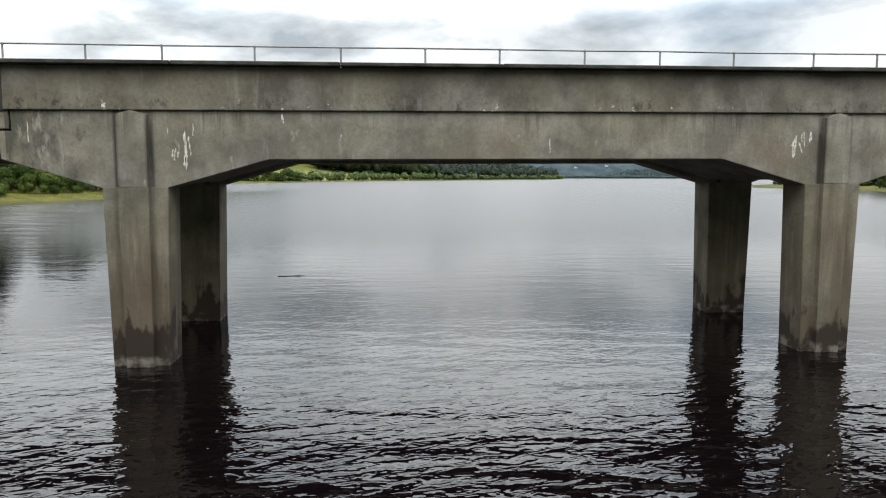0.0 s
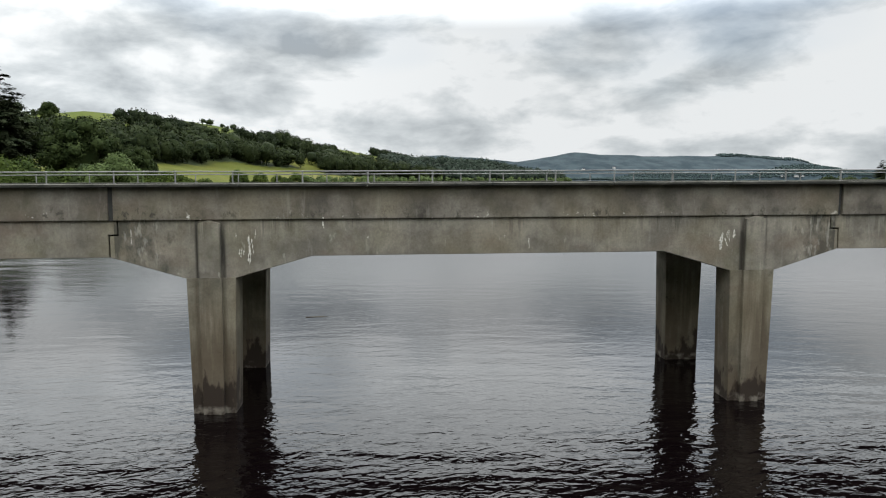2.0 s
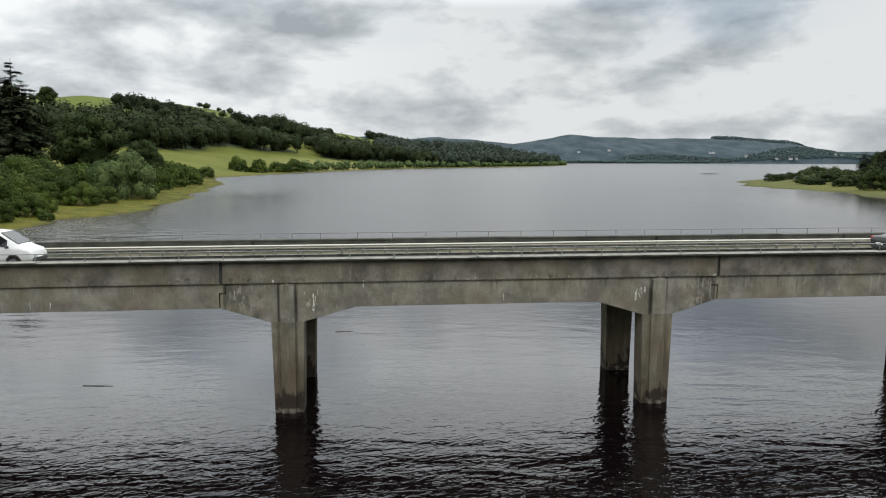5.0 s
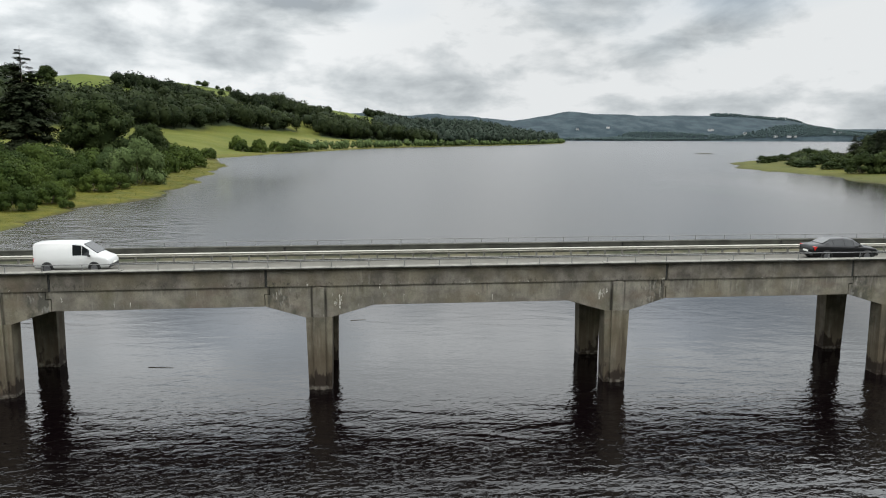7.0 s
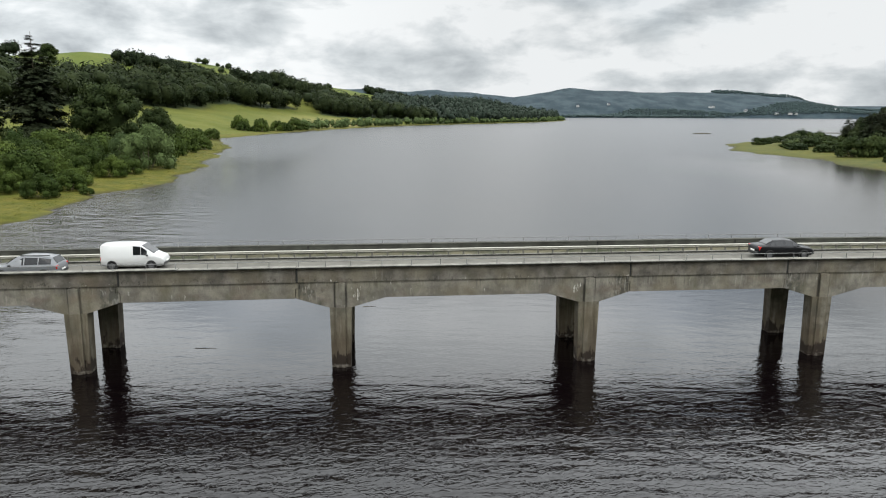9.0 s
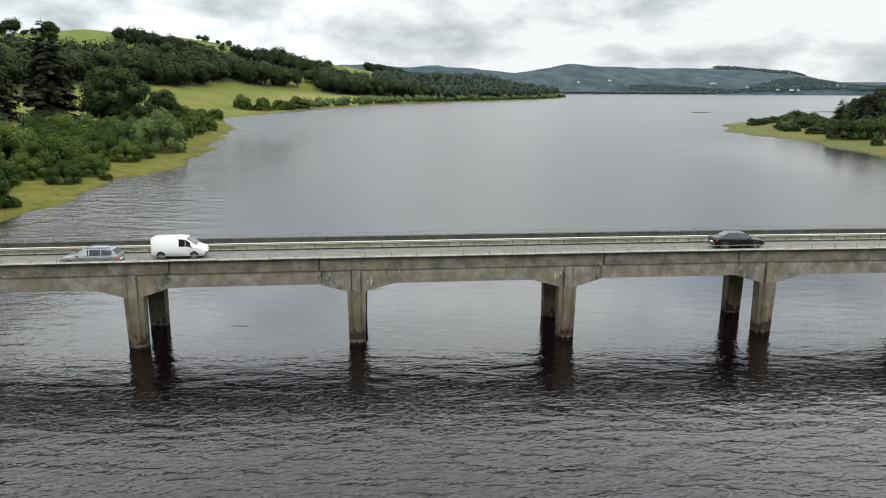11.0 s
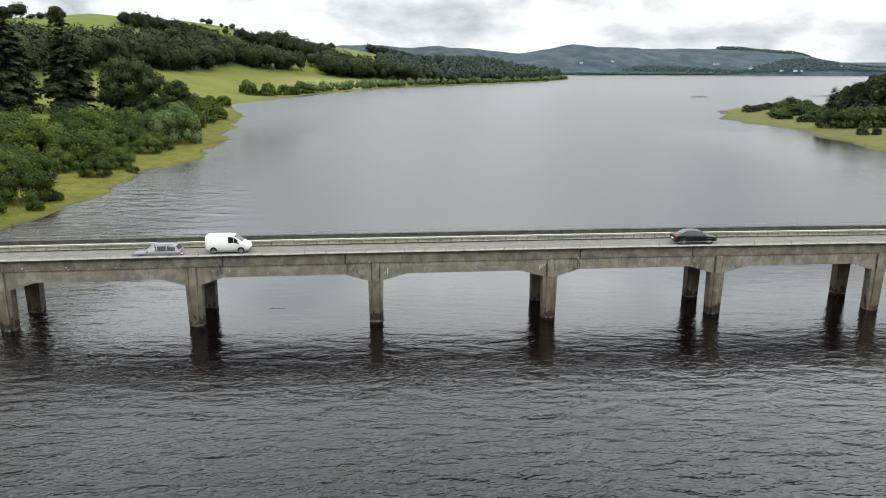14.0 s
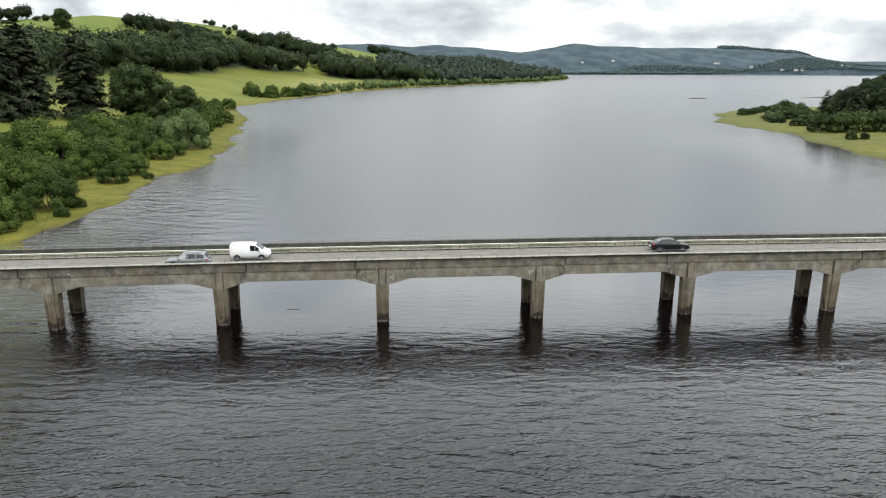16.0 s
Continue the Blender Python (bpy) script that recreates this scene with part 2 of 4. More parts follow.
def water_material():
    """Dark peaty water. Near the bridge its wavelets are modelled; far out they are too fine and blur its gloss."""
    m, make, link, p = material("peaty_lake_water")
    p.inputs["Base Color"].default_value = (0.0016, 0.0009, 0.0011, 1)
    p.inputs["IOR"].default_value = 1.333
    sep = make("ShaderNodeSeparateXYZ")
    link(scaled_position(make, link, (1, 1, 1)), sep.inputs[0])
    # wavelets by the western bank and the eastern spit stay large enough to be seen one by one
    fine = calc(make, link, "MULTIPLY", ease(make, link, sep.outputs[0], -52.0, 0.0, 0.35, 1.0), ease(make, link, sep.outputs[0], 60.0, 160.0, 1.0, 0.3))
    fine = calc(make, link, "ADD", fine, calc(make, link, "MULTIPLY", calc(make, link, "SUBTRACT", 1.0, fine), ease(make, link, sep.outputs[1], 150.0, 300.0)))
    link(calc(make, link, "ADD", calc(make, link, "MULTIPLY", ease(make, link, sep.outputs[1], 2.0, 55.0, 0.0, 0.235), fine), 0.02), p.inputs["Roughness"])
    def wave(stretch, scale, detail, bend, angle):
        n = make("ShaderNodeTexNoise", Scale=scale, Detail=detail, Roughness=0.5, Distortion=bend)
        turn = make("ShaderNodeVectorRotate")
        turn.rotation_type = "Z_AXIS"
        turn.inputs["Angle"].default_value = radians(angle)
        g = make("ShaderNodeNewGeometry")
        link(g.outputs["Position"], turn.inputs["Vector"])
        s = make("ShaderNodeVectorMath")
        s.operation = "MULTIPLY"
        s.inputs[1].default_value = stretch
        link(turn.outputs[0], s.inputs[0])
        link(s.outputs[0], n.inputs["Vector"])
        return calc(make, link, "SUBTRACT", n.outputs[0], 0.5)
    swell = wave((0.38, 1.0, 1), 0.8, 1.5, 0.4, 4)
    ripple = wave((0.68, 1.2, 1), 2.9, 2.0, 0.5, -9)
    cross = wave((0.6, 1.0, 1), 7.0, 2.0, 0.4, 14)
    calm = fit_range(make, link, noise_at(make, link, scaled_position(make, link, (0.012, 0.03, 1)), 1.0, 3), 0.35, 0.65, 0.6, 1.15)
    h = calc(make, link, "ADD", calc(make, link, "MULTIPLY", swell, WAVES[0]), calc(make, link, "MULTIPLY", ripple, WAVES[1]))
    h = calc(make, link, "ADD", h, calc(make, link, "MULTIPLY", cross, WAVES[2]))
    sheltered = calc(make, link, "MULTIPLY", ease(make, link, sep.outputs[1], 0.0, 260.0, 1.0, 0.6), ease(make, link, sep.outputs[1], -5.0, 7.0, 1.0, 0.2))
    by_spit = calc(make, link, "MULTIPLY", ease(make, link, sep.outputs[0], 105.0, 150.0, 0.0, 0.5), ease(make, link, sep.outputs[1], 60.0, 330.0, 1.0, 0.2))
    sheltered = calc(make, link, "ADD", sheltered, by_spit)
    sheltered = calc(make, link, "ADD", sheltered, calc(make, link, "MULTIPLY", ease(make, link, sep.outputs[0], -20.0, -42.0, 0.0, 6.0), ease(make, link, sep.outputs[1], 5.0, 90.0, 1.0, 0.3)))
    windy = ease(make, link, sep.outputs[1], -36.0, -12.0, 5.0, 0.95)
    h = calc(make, link, "MULTIPLY", calc(make, link, "MULTIPLY", h, windy), calc(make, link, "MULTIPLY", calm, sheltered))
    # long low waves running in to the western bank, and a few by the spit
    roll = wave((0.42, 1.0, 1), 0.36, 1.5, 0.4, 12)
    bank = calc(make, link, "MULTIPLY", ease(make, link, sep.outputs[0], -14.0, -36.0, 0.0, 0.34), ease(make, link, sep.outputs[1], 40.0, 135.0, 1.0, 0.0))
    bank = calc(make, link, "MULTIPLY", bank, ease(make, link, sep.outputs[1], -6.0, 14.0))
    spit = calc(make, link, "MULTIPLY", ease(make, link, sep.outputs[0], 70.0, 110.0, 0.0, 0.16), ease(make, link, sep.outputs[1], 60.0, 150.0, 1.0, 0.0))
    h = calc(make, link, "ADD", h, calc(make, link, "MULTIPLY", roll, calc(make, link, "ADD", bank, spit)))
    relief(make, link, p, h, 1.0, 1.0)
    return m


WAVES = (0.1, 0.036, 0.006)


def ground_material():
    """Pasture, reeds by the water, dry grass and haze-blue far moor, by land cover."""
    m, make, link, p = material("pasture_and_hazy_moor")
    pos = scaled_position(make, link, (1, 1, 1))
    n1, n2, n3 = noise_at(make, link, pos, 0.02, 5), noise_at(make, link, pos, 0.25, 5), noise_at(make, link, pos, 2.5, 4)
    grass = blend(make, link, fit_range(make, link, n1, 0.35, 0.65), (0.055, 0.066, 0.01), (0.088, 0.088, 0.016))
    grass = blend(make, link, fit_range(make, link, n2, 0.4, 0.7, 0, 0.5), grass, (0.06, 0.074, 0.011))

    def cover(name):
        a = make("ShaderNodeAttribute")
        a.attribute_name = name
        return a.outputs["Fac"]
    tan = blend(make, link, fit_range(make, link, n2, 0.3, 0.7), (0.2, 0.165, 0.07), (0.16, 0.15, 0.055))
    grass = blend(make, link, cover("dry"), grass, tan)
    grass = blend(make, link, cover("lush"), grass, blend(make, link, fit_range(make, link, n1, 0.35, 0.65), (0.048, 0.068, 0.01), (0.075, 0.087, 0.016)))
    reed = blend(make, link, fit_range(make, link, n2, 0.35, 0.65), (0.046, 0.052, 0.006), (0.086, 0.077, 0.011))
    grass = blend(make, link, cover("reed"), grass, reed)
    floor = blend(make, link, cover("wood"), grass, (0.03, 0.04, 0.018))
    # aerial haze is put into the far moor's blue base colour
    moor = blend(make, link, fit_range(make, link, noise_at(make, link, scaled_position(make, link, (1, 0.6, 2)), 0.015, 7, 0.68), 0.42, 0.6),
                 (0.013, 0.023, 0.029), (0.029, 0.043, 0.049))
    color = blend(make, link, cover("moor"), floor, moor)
    color = blend(make, link, cover("mud"), color, (0.034, 0.029, 0.015))
    color = blend(make, link, 0.6, color, fit_range(make, link, n3, 0.3, 0.7, 0.7, 1.2), "MULTIPLY")
    link(color, p.inputs["Base Color"])
    p.inputs["Roughness"].default_value = 0.95
    p.inputs["Specular IOR Level"].default_value = 0.1
    relief(make, link, p, n3, 0.5, 0.15)
    return m


def coping_material():
    """Coping concrete: its top pale, its upright faces dark."""
    m, make, link, p = material("coping_concrete")
    pos = scaled_position(make, link, (1, 1, 1))
    n, grain = noise_at(make, link, pos, 1.7, 5, 0.65), noise_at(make, link, pos, 13, 5, 0.7)
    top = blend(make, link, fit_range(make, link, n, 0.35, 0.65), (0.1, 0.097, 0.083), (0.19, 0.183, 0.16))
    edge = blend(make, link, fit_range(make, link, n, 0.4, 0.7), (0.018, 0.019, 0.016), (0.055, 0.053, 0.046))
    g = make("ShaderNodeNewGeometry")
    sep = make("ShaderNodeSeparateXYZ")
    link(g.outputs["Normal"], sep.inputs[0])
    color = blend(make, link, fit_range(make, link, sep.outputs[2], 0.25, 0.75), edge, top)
    link(blend(make, link, 0.5, color, fit_range(make, link, grain, 0.3, 0.7, 0.6, 1.25), "MULTIPLY"), p.inputs["Base Color"])
    p.inputs["Roughness"].default_value, p.inputs["Specular IOR Level"].default_value = 0.92, 0.2
    relief(make, link, p, grain, 0.4, 0.02)
    return m


MAT = dict(
    fascia=concrete("weathered_fascia_concrete", (0.15, 0.136, 0.113), (0.072, 0.064, 0.053), stain_z=6.15, pitted=0.4),
    girder=concrete("girder_concrete", (0.188, 0.172, 0.142), (0.104, 0.095, 0.078), drip_z=6.15, pitted=0.3, joints=True),
    column=concrete("column_concrete", (0.152, 0.138, 0.106), (0.078, 0.071, 0.053), waterline=True),
    coping=coping_material(),
    parapet=plain("mossy_parapet_concrete", (0.05, 0.05, 0.042), 0.95, vary=0.35, scale=1.1, spec=0.15),
    footway=concrete("mossy_footway_concrete", (0.06, 0.058, 0.034), (0.028, 0.031, 0.015)),
    road=plain("worn_asphalt", (0.088, 0.083, 0.071), 0.9, vary=0.2, scale=1.2, spec=0.2),
    joint=plain("joint_filler", (0.02, 0.02, 0.018), 0.95),
    lime=plain("lime_deposit", (0.38, 0.365, 0.325), 0.9, vary=0.45, scale=9),
    steel=plain("galvanised_steel", (0.14, 0.14, 0.136), 0.55, metal=0.4, vary=0.3, scale=2),
    barrier=plain("pale_galvanised_beam", (0.27, 0.258, 0.218), 0.6, metal=0.1, vary=0.12, scale=1),
    post=plain("dull_steel_post", (0.12, 0.115, 0.1), 0.7, metal=0.3),
    ground=ground_material(),
    water=water_material(),
    bark=plain("bark", (0.09, 0.075, 0.055), 0.95, vary=0.4, scale=4, spec=0.1),
    willow=foliage("willow_leaves", (0.01368, 0.026, 0.006), (0.05472, 0.076, 0.0168)),
    pale_willow=foliage("silvery_willow_leaves", (0.036, 0.056, 0.02), (0.088, 0.118, 0.045)),
    oak=foliage("oak_leaves", (0.01026, 0.019, 0.0072), (0.03762, 0.05, 0.0168)),
    conifer=foliage("conifer_needles", (0.0125, 0.0185, 0.0105), (0.034, 0.041, 0.022)),
    wood=foliage("woodland_leaves", (0.0057, 0.0105, 0.0048), (0.02622, 0.035, 0.0144)),
    spruce=foliage("spruce_needles", (0.00912, 0.016, 0.0132), (0.02736, 0.037, 0.03)),
    # far leaves shifted to blue, distance haze worked into their colour
    hazy_farwood=foliage("hazy_distant_leaves", (0.027, 0.043, 0.048), (0.046, 0.066, 0.07)),
    reed=foliage("reed_blades", (0.056, 0.064, 0.008), (0.1, 0.092, 0.013), 0.3),
)


# ---- mesh helpers ----
def part(name, bm, mat, parent=None, label="", smooth=False):
    me = bpy.data.meshes.new(name)
    bm.to_mesh(me)
    bm.free()
    me.materials.append(MAT[mat] if isinstance(mat, str) else mat)
    if smooth:
        for poly in me.polygons:
            poly.use_smooth = True
    ob = new(name, me)
    ob.parent = parent
    if label:
        ob["label"] = label
    return ob


def thing(name, label, category, group="", kind=""):
    return tagged(new(name), label, category, group, kind)


def block(x0, x1, y0, y1, z0, z1, bevel=0.0, bm=None):
    bm = bm or bmesh.new()
    made = bmesh.ops.create_cube(bm, size=1.0, matrix=Matrix.LocRotScale(
        ((x0 + x1) / 2, (y0 + y1) / 2, (z0 + z1) / 2), None, (x1 - x0, y1 - y0, z1 - z0)))
    if bevel:
        edges = {e for v in made["verts"] for e in v.link_edges}
        bmesh.ops.bevel(bm, geom=list(edges), offset=bevel, segments=2, affect="EDGES", profile=0.5)
    return bm


def prism(profile, y0, y1, bevel=0.0):
    """A shape drawn in x and z, pulled from y0 to y1."""
    bm = bmesh.new()
    front = [bm.verts.new((x, y0, z)) for x, z in profile]
    back = [bm.verts.new((x, y1, z)) for x, z in profile]
    bm.faces.new(front)
    bm.faces.new(back[::-1])
    n = len(profile)
    for i in range(n):
        bm.faces.new((front[i], back[i], back[(i + 1) % n], front[(i + 1) % n]))
    bmesh.ops.recalc_face_normals(bm, faces=bm.faces)
    if bevel:
        bmesh.ops.bevel(bm, geom=list(bm.edges), offset=bevel, segments=2, affect="EDGES", profile=0.5)
    return bm


def tube(p0, p1, radius, sides=8, r1=None):
    bm = bmesh.new()
    a, b = Vector(p0), Vector(p1)
    turn = (b - a).to_track_quat("Z", "Y").to_matrix().to_4x4()
    bmesh.ops.create_cone(bm, cap_ends=True, segments=sides, radius1=radius, radius2=radius if r1 is None else r1,
                          depth=(b - a).length, matrix=Matrix.Translation((a + b) / 2) @ turn)
    return bm


def from_arrays(name, verts, quads, mat, parent=None, label="", smooth=False):
    """A mesh of four-sided faces from numpy arrays."""
    me = bpy.data.meshes.new(name)
    me.vertices.add(len(verts))
    me.vertices.foreach_set("co", np.asarray(verts, dtype=np.float32).ravel())
    me.loops.add(quads.size)
    me.loops.foreach_set("vertex_index", np.asarray(quads, dtype=np.int32).ravel())
    me.polygons.add(len(quads))
    me.polygons.foreach_set("loop_start", np.arange(0, quads.size, 4, dtype=np.int32))
    if smooth:
        me.polygons.foreach_set("use_smooth", np.ones(len(quads), dtype=bool))
    me.update(calc_edges=True)
    me.materials.append(MAT[mat] if isinstance(mat, str) else mat)
    ob = new(name, me)
    ob.parent = parent
    if label:
        ob["label"] = label
    return ob


# ---- the land ----
LEFT = [(-110, -290), (-85, -100), (-61, 0), (-54, 35), (-55, 49), (-54, 59), (-55, 75), (-55, 91), (-53, 109), (-51, 128), (-50, 155),
        (-51, 175), (-58, 205), (-62, 245), (-66, 282), (-67, 299), (-83, 354), (-97, 411), (-89, 462), (-80, 515), (-60, 593), (-43, 648), (-17, 732),
        (15, 815), (97, 954), (205, 1106), (293, 1250), (380, 1430), (424, 1560)]
FAR = [(380, 1640), (200, 1760), (-200, 2000), (-500, 2250), (200, 2270), (607, 2335), (1378, 2700), (1900, 2770), (2600, 2800)]
RIGHT = [(2800, 1900), (1500, 1150), (800, 740), (480, 530), (340, 445), (270, 405), (223, 375), (198, 347), (191, 319), (173, 289), (171, 261), (173, 239), (176, 220),
         (167, 190), (160, 158), (154, 130), (130, 60), (110, 0), (125, -150), (170, -290)]
LAKE = np.array(LEFT + FAR + RIGHT, dtype=float)


def shore_distance(x, y):
    """Metres from the shore: positive on land, negative on the lake."""
    x, y = np.asarray(x, dtype=float), np.asarray(y, dtype=float)
    best = np.full(x.shape, 1e9)
    inside = np.zeros(x.shape, dtype=bool)
    for (ax, ay), (bx, by) in zip(LAKE, np.roll(LAKE, -1, axis=0)):
        dx, dy = bx - ax, by - ay
        k = np.clip(((x - ax) * dx + (y - ay) * dy) / (dx * dx + dy * dy), 0, 1)
        best = np.minimum(best, np.hypot(x - ax - k * dx, y - ay - k * dy))
        if ay != by:
            inside ^= ((ay > y) != (by > y)) & (x < (bx - ax) * (y - ay) / (by - ay) + ax)
    return np.where(inside, -best, best)


def ripple_noise(x, y, s):
    return np.sin(x / s + 1.3 * np.sin(y / (1.7 * s))) * np.cos(y / (1.2 * s) + np.sin(x / (2.1 * s)))


def land_height(x, y):
    x, y = np.asarray(x, dtype=float), np.asarray(y, dtype=float)
    d = shore_distance(x, y) + 2.2 * ripple_noise(x, y, 7.0) + 1.2 * ripple_noise(x + 31, y, 2.9)
    left = np.interp(d, [0, 3, 18, 40, 125, 215, 330, 450, 1500], [0, 0.5, 1.0, 3.5, 20, 48, 57, 61, 64])
    steep = np.interp(d, [0, 3, 18, 40, 110, 150, 225, 300, 450, 1500], [0, 0.5, 1.0, 3.5, 16, 32, 62, 82, 87, 84])
    left = left + (steep - left) * np.clip((y - 600) / 180, 0, 1)
    right = np.interp(d, [0, 3, 15, 60, 150, 400], [0, 0.4, 0.9, 4, 9, 14])
    left = left * (1 - 0.16 * np.clip((y - 930) / 150, 0, 1))
    # the crest falls away to the west, and north towards the wooded point
    crest = np.interp((x - 2) / np.maximum(y + 75, 50), [-0.6, -0.5, -0.413, -0.37, -0.31, -0.207, -0.15, -0.106, -0.075, -0.045, -0.015, 0.031, 0.081, 0.132, 0.2],
                      [0.84, 0.86, 0.92, 0.955, 0.97, 1.02, 1.0, 0.95, 0.86, 0.8, 0.72, 0.58, 0.55, 0.7, 1.0])
    left = left * (1 - (1 - crest) * np.clip((left - 18) / 25, 0, 1))
    far_low = np.interp(d, [0, 5, 400], [0, 1, 10])
    ridge = np.interp(x, [200, 450, 650, 885, 1096, 1368, 1612, 1922, 2116, 2300, 3500], [10, 50, 92, 130, 116, 113, 120, 102, 50, 38, 30])
    ridge = ridge * np.clip(1 - np.abs(y - 3260) / 560, 0, 1) ** 0.8
    blue = np.interp(x, [-1500, -258, -94, 138, 337, 570, 800, 1200, 2500], [120, 140, 151, 132, 145, 127, 106, 90, 70])
    blue = blue * np.clip(1 - np.abs(y - 4250) / 600, 0, 1) ** 0.8
    h = np.where(y > 2150, np.maximum(far_low, np.maximum(ridge, blue)), np.where(x > 80 + 0.45 * np.maximum(y - 700, 0), right, left))
    h = h + np.clip(d / 60, 0, 1) * (1.1 * ripple_noise(x, y, 43) + 0.4 * ripple_noise(x, y, 17)) * np.where(y > 2150, 3, 1)
    # unseen hill to the south, added to block low sky light from the bridge
    h = np.where(y < -240, np.maximum(h, np.clip((-y - 295) * 0.62, 0, 200)), h)
    bed = np.clip(d * 0.12, -2.5, 0) - 0.15
    h = np.where(d > 0, h + 0.12, bed)
    for cx, cy, rx, ry in ((284, 562, 13, 3), (440, 598, 40, 6)):
        q = 1 - ((x - cx) / rx) ** 2 - ((y - cy - 0.1 * (x - cx)) / ry) ** 2
        h = np.maximum(h, np.where(q > 0, 0.75 * q, -9))
    return h


def build_ground():
    xs = np.unique(np.concatenate([np.linspace(-2600, -600, 26), np.linspace(-600, -160, 45), np.linspace(-160, -40, 62), np.linspace(-40, 130, 25),
                                   np.linspace(130, 460, 80), np.linspace(460, 2800, 80), np.linspace(2800, 4200, 8)]))
    ys = np.unique(np.concatenate([np.linspace(-700, -20, 24), np.linspace(-20, 360, 120), np.linspace(360, 620, 60), np.linspace(620, 1500, 80),
                                   np.linspace(1500, 2560, 30), np.linspace(2560, 4850, 70)]))
    gx, gy = np.meshgrid(xs, ys)
    gz = land_height(gx, gy)
    d = shore_distance(gx, gy)
    nx, ny = len(xs), len(ys)
    idx = np.arange(nx * ny).reshape(ny, nx)
    quads = np.stack([idx[:-1, :-1], idx[:-1, 1:], idx[1:, 1:], idx[1:, :-1]], axis=-1).reshape(-1, 4)
    ob = from_arrays("ground", np.stack([gx, gy, gz], axis=-1).reshape(-1, 3), quads, "ground", smooth=True)
    tagged(ob, "green lakeside pasture rising to wooded hills and haze-tinted moor", "ground", kind="structure")
    edge = np.where((gx > 100) & (gy < 700), 70, 17) + 4 * ripple_noise(gx, gy, 19)
    covers = dict(
        reed=np.clip((edge - d) / 5, 0, 1) * (gy < 2150) * (d > -3),
        dry=np.clip(1 - np.abs(gy - 770) / 130, 0, 1) * np.clip(1.6 - d / 60, 0, 1) * (gx < 200) * 0.9,
        lush=np.clip((gz - 38) / 14, 0, 1) * (gy < 2150) * (gx < 400),
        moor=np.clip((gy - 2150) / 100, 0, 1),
        # y below -290: dark cover on the unseen light-blocking hill
        wood=np.maximum((is_wood(gx, gy, d) | (gy < -290)) * 1.0, ((gx > 100) & (gy < 700)) * (0.26 + 0.16 * ripple_noise(gx, gy, 13))),
        mud=np.maximum(np.clip((0.22 - gz) / 0.12, 0, 1) * (gy < 1400), (d < 0) & (gy > 540) & (gy < 640)))
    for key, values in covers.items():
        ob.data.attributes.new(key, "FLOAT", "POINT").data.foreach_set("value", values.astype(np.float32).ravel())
    return ob


def is_wood(x, y, d):
    """Where trees stand close together on the western hillside."""
    left = x < 80 + 0.45 * np.maximum(y - 700, 0)
    belt = (d > 118 + 14 * ripple_noise(x, y, 60) * np.clip((820 - y) / 120, 0, 1)) & (d < 172 - 40 * np.clip((y - 730) / 90, 0, 1) + 6 * ripple_noise(x, y, 90)) & (y > 120) & (y < 852)
    point = (d > 16) & (d < 200) & (y >= 930) & (y < 1640)
    joining = (d > 70) & (d < 92 + 0.6 * np.maximum(y - 850, 0)) & (y > 850) & (y < 960)
    return left & (belt | point | joining)


build_ground()
water = from_arrays("water", np.array([(-2600, -700, 0), (4200, -700, 0), (4200, 4800, 0), (-2600, 4800, 0)], dtype=float),
                    np.array([[0, 1, 2, 3]]), "water")
tagged(water, "dark peaty lake water with small wind ripples", "water", kind="structure")


# ---- the bridge ----
SPAN, PIER0, HALF = 17.4, 0.75, 0.75
Z_ROAD, Z_TOP, Z_FASCIA, Z_SOFFIT, Z_HAUNCH, Z_NIB = 6.48, 7.26, 6.15, 5.02, 4.34, 5.67
FAR_FACE = 6.4
FAR_EDGE = 7.45


# the deck runs straight between its joints, but swings and falls a little towards the west
KNOTS = [-92, -71.75, -48.55, -36.95, -13.75, -2.15, 21.05, 32.65, 55.85, 67.45, 90.65, 111]
SWING = [-1.3, -1.05, -0.75, -0.58, -0.22, -0.1, 0.04, 0.1, 0.2, 0.25, 0.35, 0.42]
FALL = [-0.75, -0.58, -0.40, -0.32, -0.14, -0.07, 0.06, 0.11, 0.12, 0.12, 0.1, 0.1]


def swing(x):
    return float(np.interp(x, KNOTS, SWING))


def fall(x):
    return float(np.interp(x, KNOTS, FALL))


def pier_x(k):
    return PIER0 + SPAN * k


def strip(x0, x1, y0, y1, z0, z1):
    """A long bar along the deck, cut where the deck turns."""
    bm = bmesh.new()
    xs = [x0] + [k for k in KNOTS if x0 + 1 < k < x1 - 1] + [x1]
    rings = [[bm.verts.new((x, y, z)) for y, z in ((y0, z0), (y1, z0), (y1, z1), (y0, z1))] for x in xs]
    for a, b in zip(rings, rings[1:]):
        for i in range(4):
            bm.faces.new((a[i], a[(i + 1) % 4], b[(i + 1) % 4], b[i]))
    bm.faces.new(rings[0])
    bm.faces.new(rings[-1][::-1])
    bmesh.ops.recalc_face_normals(bm, faces=bm.faces)
    return bm


def settle(ob):
    """Lay the finished bridge along its slight bend and fall; the feet of its columns stay in the lake bed."""
    for o in ob.children_recursive:
        if o.location.length > 0:
            x, y, z = o.location
            o.location = (x, y + swing(x), z + fall(x))
        elif o.type == "CURVE":
            for p in o.data.splines[0].points:
                p.co.y += swing(p.co.x)
                p.co.z += fall(p.co.x)
        elif o.type == "MESH":
            for v in o.data.vertices:
                v.co.y += swing(v.co.x)
                v.co.z += fall(v.co.x) * min(1.0, max(0.0, v.co.z / 4.3))


bridge = thing("road_bridge", "long weathered grey concrete road bridge on paired columns in water", "bridge")


